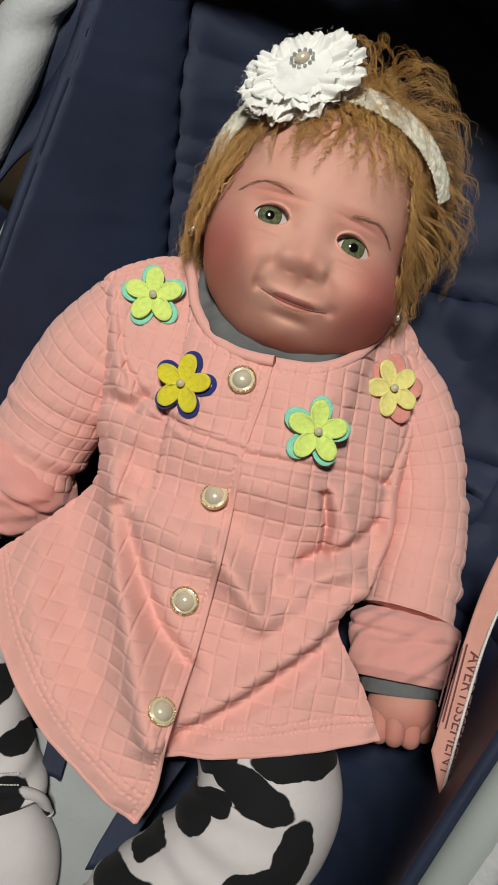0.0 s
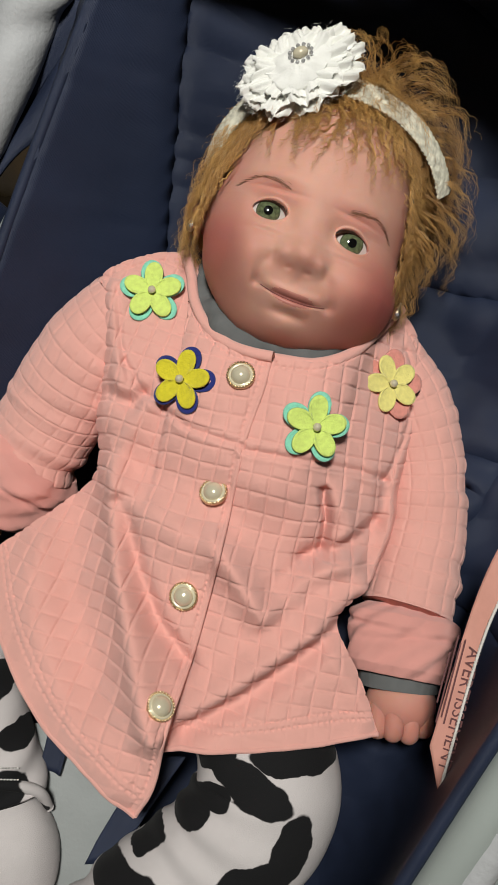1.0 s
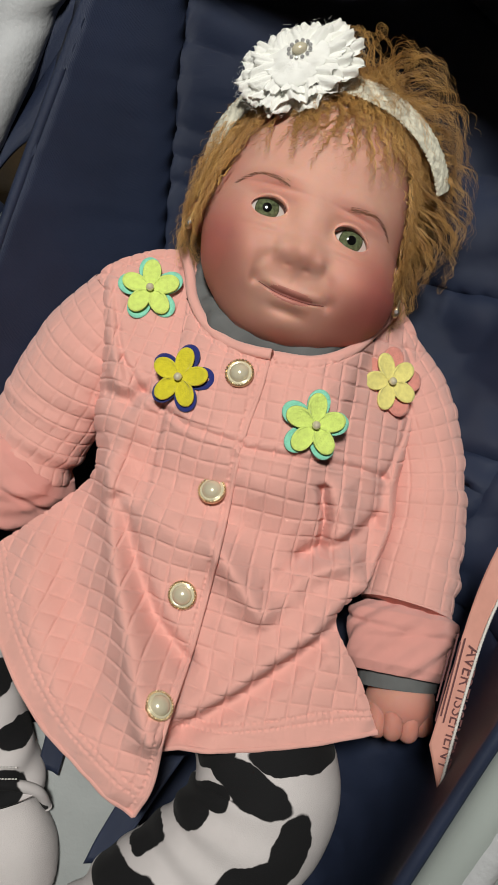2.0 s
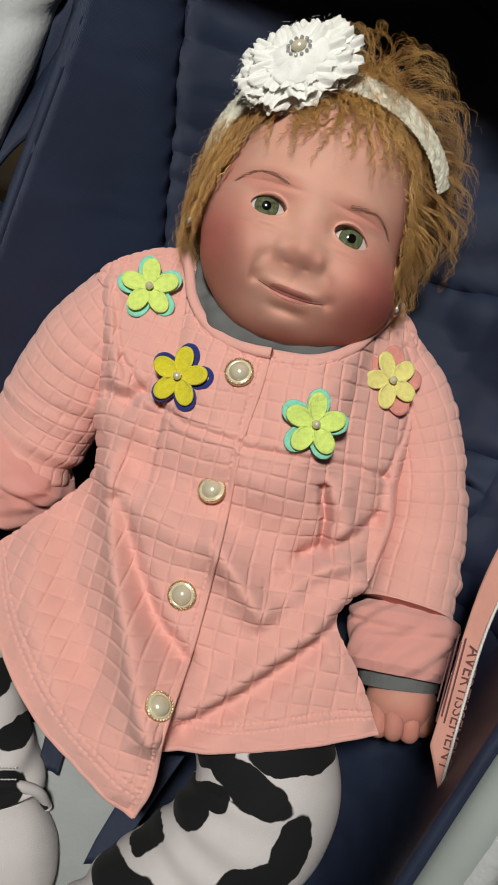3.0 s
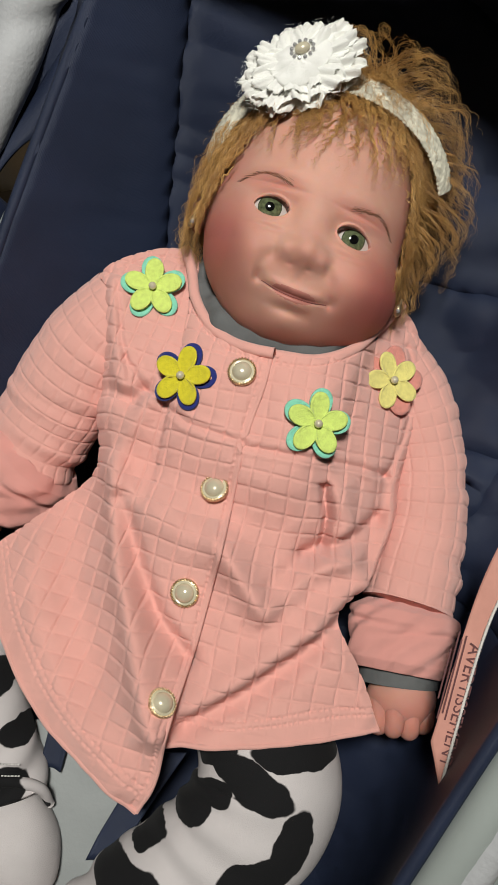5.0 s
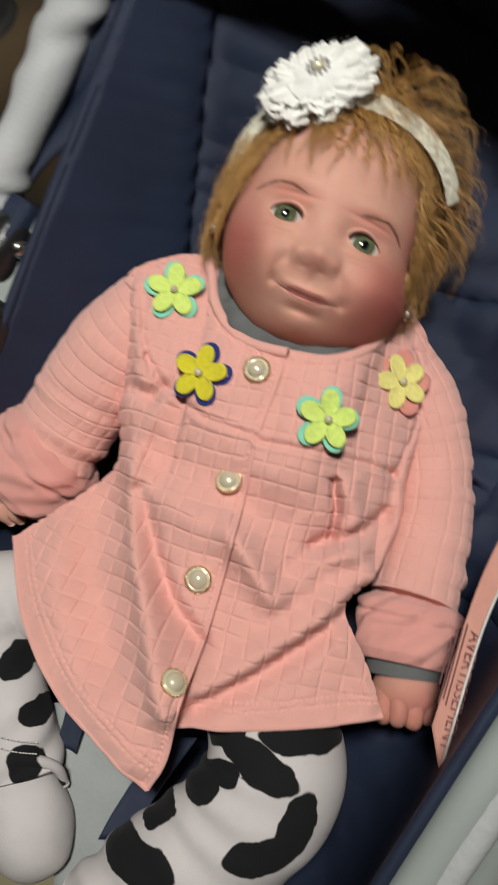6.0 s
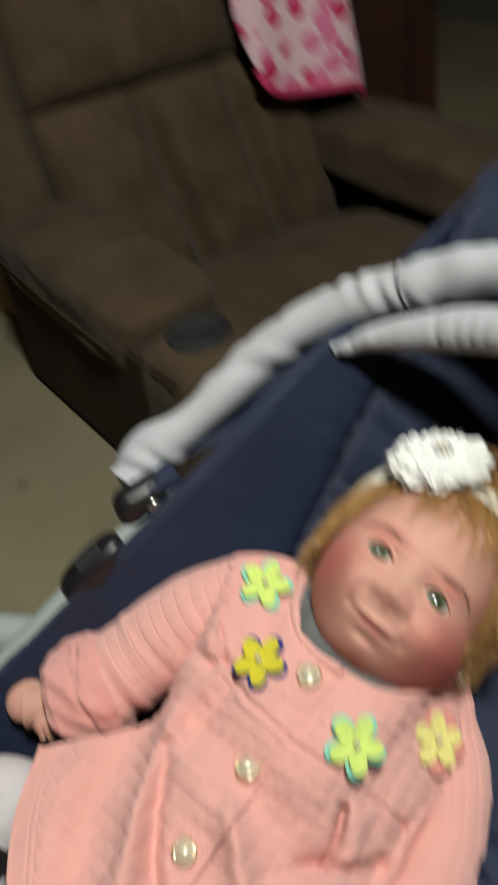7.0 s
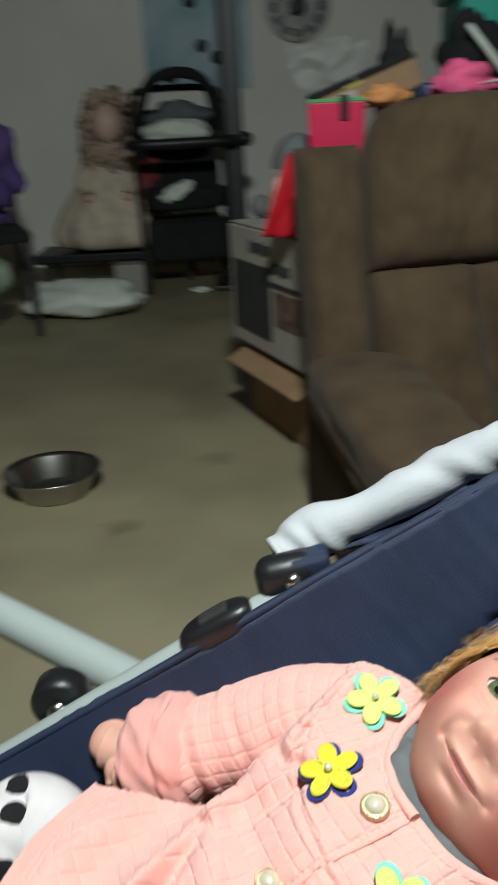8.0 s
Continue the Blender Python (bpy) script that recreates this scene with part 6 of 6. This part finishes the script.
# poster
POSTER = material("teal_poster_print", (0.15, 0.29, 0.33), 0.45, vary=0.3, scale=3.0, second=(0.40, 0.47, 0.52))
p0, p1 = Vector((-0.532, 6.030, 1.080)), Vector((0.136, 6.030, 1.047))
poster = thing("poster", box("poster", ((p1 - p0).length, 0.004, 1.05), POSTER, 0.0, (0, 0, 0.525)), pose((p0.x + p1.x) / 2, 6.044, p0.z), "teal and pale blue poster with dark round marks", "poster")
for x, z, r_ in ((-0.03, 0.52, 0.042), (0.03, 0.26, 0.040), (0.12, 0.19, 0.040), (-0.18, 0.10, 0.05)):
    part("print", lathe("print", [(0.0, 0.002), (r_, 0.002), (r_, 0.0)], DARK_PRINT, 24), poster, at=pose(x, -0.003, z, 90))

# dark floor-standing pole stand
pole = thing("pole_stand", None, pose((0.006, 5.122, 0.000)[0], 5.05, 0), "black metal pole stand beside the stroller", "stand")
part("pole", box("pole", (0.10, 0.08, 2.25), BLACK_METAL, 0.01, (0, 0, 1.125)), pole)
part("foot", box("foot", (0.30, 0.36, 0.03), BLACK_METAL, 0.008, (0, 0, 0.016)), pole)
part("knob", mesh("knob", *ball((0.06, -0.02, 0.80), (0.045, 0.04, 0.04), 10, 14), BLACK_METAL), pole)

# black stroller standing in the far corner
S = Vector((-0.296, 4.946, 0.000))
far = thing("folded_stroller", None, pose(S.x, S.y + 0.25, 0, 0, 0, 8), "black stroller with a tray, holding pale cloths", "stroller")
for x in (-0.26, 0.26):
    part("frame_tube", bar("frame_tube", [(x, -0.25, 0.10), (x, -0.05, 0.55), (x, 0.18, 1.0)], [0.016], BLACK_METAL, n=20, around=10), far)
    part("frame_tube", bar("frame_tube", [(x, 0.28, 0.10), (x, 0.05, 0.5), (x, -0.12, 0.80)], [0.016], BLACK_METAL, n=20, around=10), far)
    for y in (-0.26, 0.28):
        wl = part("wheel", lathe("wheel", [(0.06, -0.018), (0.085, -0.02), (0.095, 0.0), (0.085, 0.02), (0.06, 0.018)], RUBBER, 28), far, at=pose(x, y, 0.097, 0, 90))
        part("rim", lathe("rim", [(0, -0.012), (0.06, -0.008), (0.06, 0.008), (0, 0.012)], GREY_CLOTH, 20), wl)
part("handle", bar("handle", [(-0.26, 0.18, 1.0), (-0.2, 0.24, 1.08), (0.2, 0.24, 1.08), (0.26, 0.18, 1.0)], [0.02], BLACK_METAL, n=30, around=10), far)
part("seat", cushion("seat", (0.46, 0.40, 0.12), BLACK_CLOTH, 0.3, 8, 0.01, 4), far, at=pose(0, 0, 0.44))
part("backrest", cushion("backrest", (0.46, 0.12, 0.50), BLACK_CLOTH, 0.3, 8, 0.01, 5), far, at=pose(0, 0.16, 0.48, -16))
part("basket", box("basket", (0.46, 0.46, 0.22), BLACK_CLOTH, 0.03, (0, 0.02, 0.27), 3), far)
part("tray", bar("tray", [(-0.30, -0.16, 0.80), (-0.26, -0.30, 0.80), (0.0, -0.33, 0.80), (0.26, -0.30, 0.80), (0.30, -0.16, 0.80)], [0.028], BLACK_METAL, n=40, around=12), far)
part("canopy", bar("canopy", [(-0.24, 0.10, 0.86), (-0.16, 0.02, 1.10), (0.0, 0.0, 1.16), (0.16, 0.02, 1.10), (0.24, 0.10, 0.86)], [0.03], BLACK_CLOTH, n=40, around=12), far)
thing("folded_cloth", mesh("folded_cloth", *crumpled((0.36, 0.20, 0.13), 21, 0.2), WHITE_CLOTH), pose(S.x - 0.02, S.y + 0.10, 0.80), "pale cloth heaped in the black stroller", "cloth")
thing("grey_cushion", mesh("grey_cushion", *crumpled((0.34, 0.16, 0.16), 23, 0.2), GREY_CLOTH), pose(S.x, S.y + 0.22, 0.86), "grey cushion in the black stroller", "cushion")
thing("white_sock", mesh("white_sock", *crumpled((0.20, 0.10, 0.09), 25, 0.4), WHITE_CLOTH), pose(S.x - 0.03, S.y + 0.06, 0.50, 0, -25), "white cloth on the stroller basket", "cloth")
thing("white_scrap", mesh("white_scrap", *crumpled((0.10, 0.07, 0.03), 26, 0.4), WHITE_CLOTH), pose(*(-0.224, 4.893, 0.000)), "small white scrap on the floor", "scrap")

# large doll on a low dark stand
D = Vector((-0.830, 5.450, 0.193))
stand = thing("low_stand", None, pose(D.x + 0.05, D.y, 0), "low dark stand under the seated doll", "stand")
part("top", box("top", (1.0, 0.42, 0.05), BLACK_METAL, 0.008, (0.05, 0, D.z - 0.025)), stand)
for x in (-0.38, 0.48):
    for y in (-0.16, 0.16):
        part("leg", box("leg", (0.03, 0.03, D.z - 0.05), BLACK_METAL, 0.004, (x, y, (D.z - 0.05) / 2)), stand)
PALE_VINYL = material("pale_vinyl", (0.66, 0.46, 0.37), 0.5, vary=0.05, scale=30)
CURLS = material("pale_blond_curls", (0.55, 0.42, 0.30), 0.8, vary=0.35, scale=24, bump=0.6, bump_scale=60)


def seated_doll():
    """A flared dress, a small bodice, a head and a cloud of curls."""
    n, m = 26, 60
    prof = [(0.02, 0.0), (0.20, 0.0), (0.27, 0.03), (0.285, 0.09), (0.26, 0.18), (0.21, 0.28), (0.15, 0.38), (0.105, 0.46), (0.10, 0.52), (0.075, 0.56), (0.045, 0.60)]
    c = curve([(1.28 * a, b, 0) for a, b in prof], n)
    dress = []
    for i in range(n):
        for j in range(m):
            a = 2 * math.pi * j / m
            r_ = c[i][0] * (1 + 0.07 * math.sin(9 * a + 1.5 * math.sin(2 * a)) * max(0, 1 - c[i][1] / 0.45))
            dress.append((r_ * math.cos(a), 0.72 * r_ * math.sin(a), c[i][1]))
    pieces = [(np.array(dress), grid_faces(n, m, True)), ball((0.01, -0.02, 0.70), (0.095, 0.10, 0.115), 14, 18)]
    index = [0, 1]
    for sd in (-1, 1):
        pieces.append(tube([(sd * 0.09, -0.01, 0.50), (sd * 0.16, -0.08, 0.40), (sd * 0.11, -0.17, 0.31)], [0.045, 0.04, 0.03], 14, 12))
        index.append(0)
        pieces.append(ball((sd * 0.11, -0.18, 0.30), (0.03, 0.03, 0.025), 8, 10))
        index.append(1)
    rr = random.Random(9)
    for k in range(130):
        a, h = rr.uniform(0, 6.28), rr.uniform(-0.24, 0.14)
        if math.sin(a) < -0.45 and -0.12 < h < 0.06:
            continue
        r_ = (0.145 if h < 0.04 else 0.145 * math.cos((h - 0.04) / 0.10 * 1.2)) * rr.uniform(0.85, 1.1)
        x, y, z = 0.01 + r_ * math.cos(a), 0.01 + 0.85 * r_ * math.sin(a), 0.72 + h
        pieces.append(tube([(x, y, z + 0.04), (x + 0.022, y, z + 0.01), (x - 0.015, y - 0.01, z - 0.02), (x + 0.01, y, z - 0.05)], [0.014, 0.022, 0.022, 0.008], 12, 7))
        index.append(2)
    v, f, ids = joined(*pieces)
    return mesh("seated_doll", v, f, [CREAM, PALE_VINYL, CURLS], [index[i] for i in ids])


thing("seated_doll", seated_doll(), pose(D.x + 0.09, D.y - 0.05, D.z + 0.02), "large doll with pale curls and a cream dress", "doll")
PLAID = material("red_plaid_cloth", (0.32, 0.02, 0.03), 0.85, vary=0.4, scale=26, second=(0.05, 0.06, 0.05))
thing("plaid_cloth", mesh("plaid_cloth", *crumpled((0.20, 0.16, 0.58), 31, 0.3), PLAID), pose((-0.518, 5.350, 0.259)[0], 5.35, D.z), "red plaid cloth bundle beside the seated doll", "cloth")
thing("small_box", box("small_box", (0.20, 0.14, 0.16), WHITE_CARD, 0.004, (0, 0, 0.08)), pose(*(-0.612, 5.031, 0.000)), "small pale box on the floor", "box")

# pillow on the floor
pil = Vector((-0.818, 4.286, 0.000))
thing("floor_pillow", mesh("floor_pillow", *crumpled((0.62, 0.40, 0.20), 41, 0.18, 20), WHITE_CLOTH), pose(pil.x, pil.y + 0.18, 0, 0, 0, -14), "crumpled white pillow on the concrete floor", "pillow")

# chair with clothes at the edge of the view
C = Vector((-1.091, 3.894, 0.000))
chair = thing("clothes_chair", None, pose(C.x - 0.12, C.y + 0.25, 0, 0, 0, 20), "black metal chair hung with clothes", "chair")
for x in (-0.2, 0.2):
    for y in (-0.2, 0.2):
        part("leg", box("leg", (0.03, 0.03, 0.45 if y < 0 else 0.9), BLACK_METAL, 0.005, (x, y, 0.225 if y < 0 else 0.45)), chair)
part("seat", box("seat", (0.44, 0.44, 0.05), BLACK_CLOTH, 0.015, (0, 0, 0.46), 3), chair)
part("backrest", box("backrest", (0.42, 0.03, 0.3), BLACK_METAL, 0.01, (0, 0.2, 0.75)), chair)
thing("purple_jacket", mesh("purple_jacket", *crumpled((0.50, 0.22, 0.52), 51, 0.3, 20), PURPLE), pose(C.x - 0.18, C.y + 0.40, 0.50), "purple jacket heaped on the chair", "jacket")
thing("green_cloth", mesh("green_cloth", *crumpled((0.32, 0.30, 0.36), 52, 0.35, 20), PALE_GREEN), pose(C.x - 0.14, C.y + 0.10, 0.16), "pale green cloth hanging off the chair", "cloth")
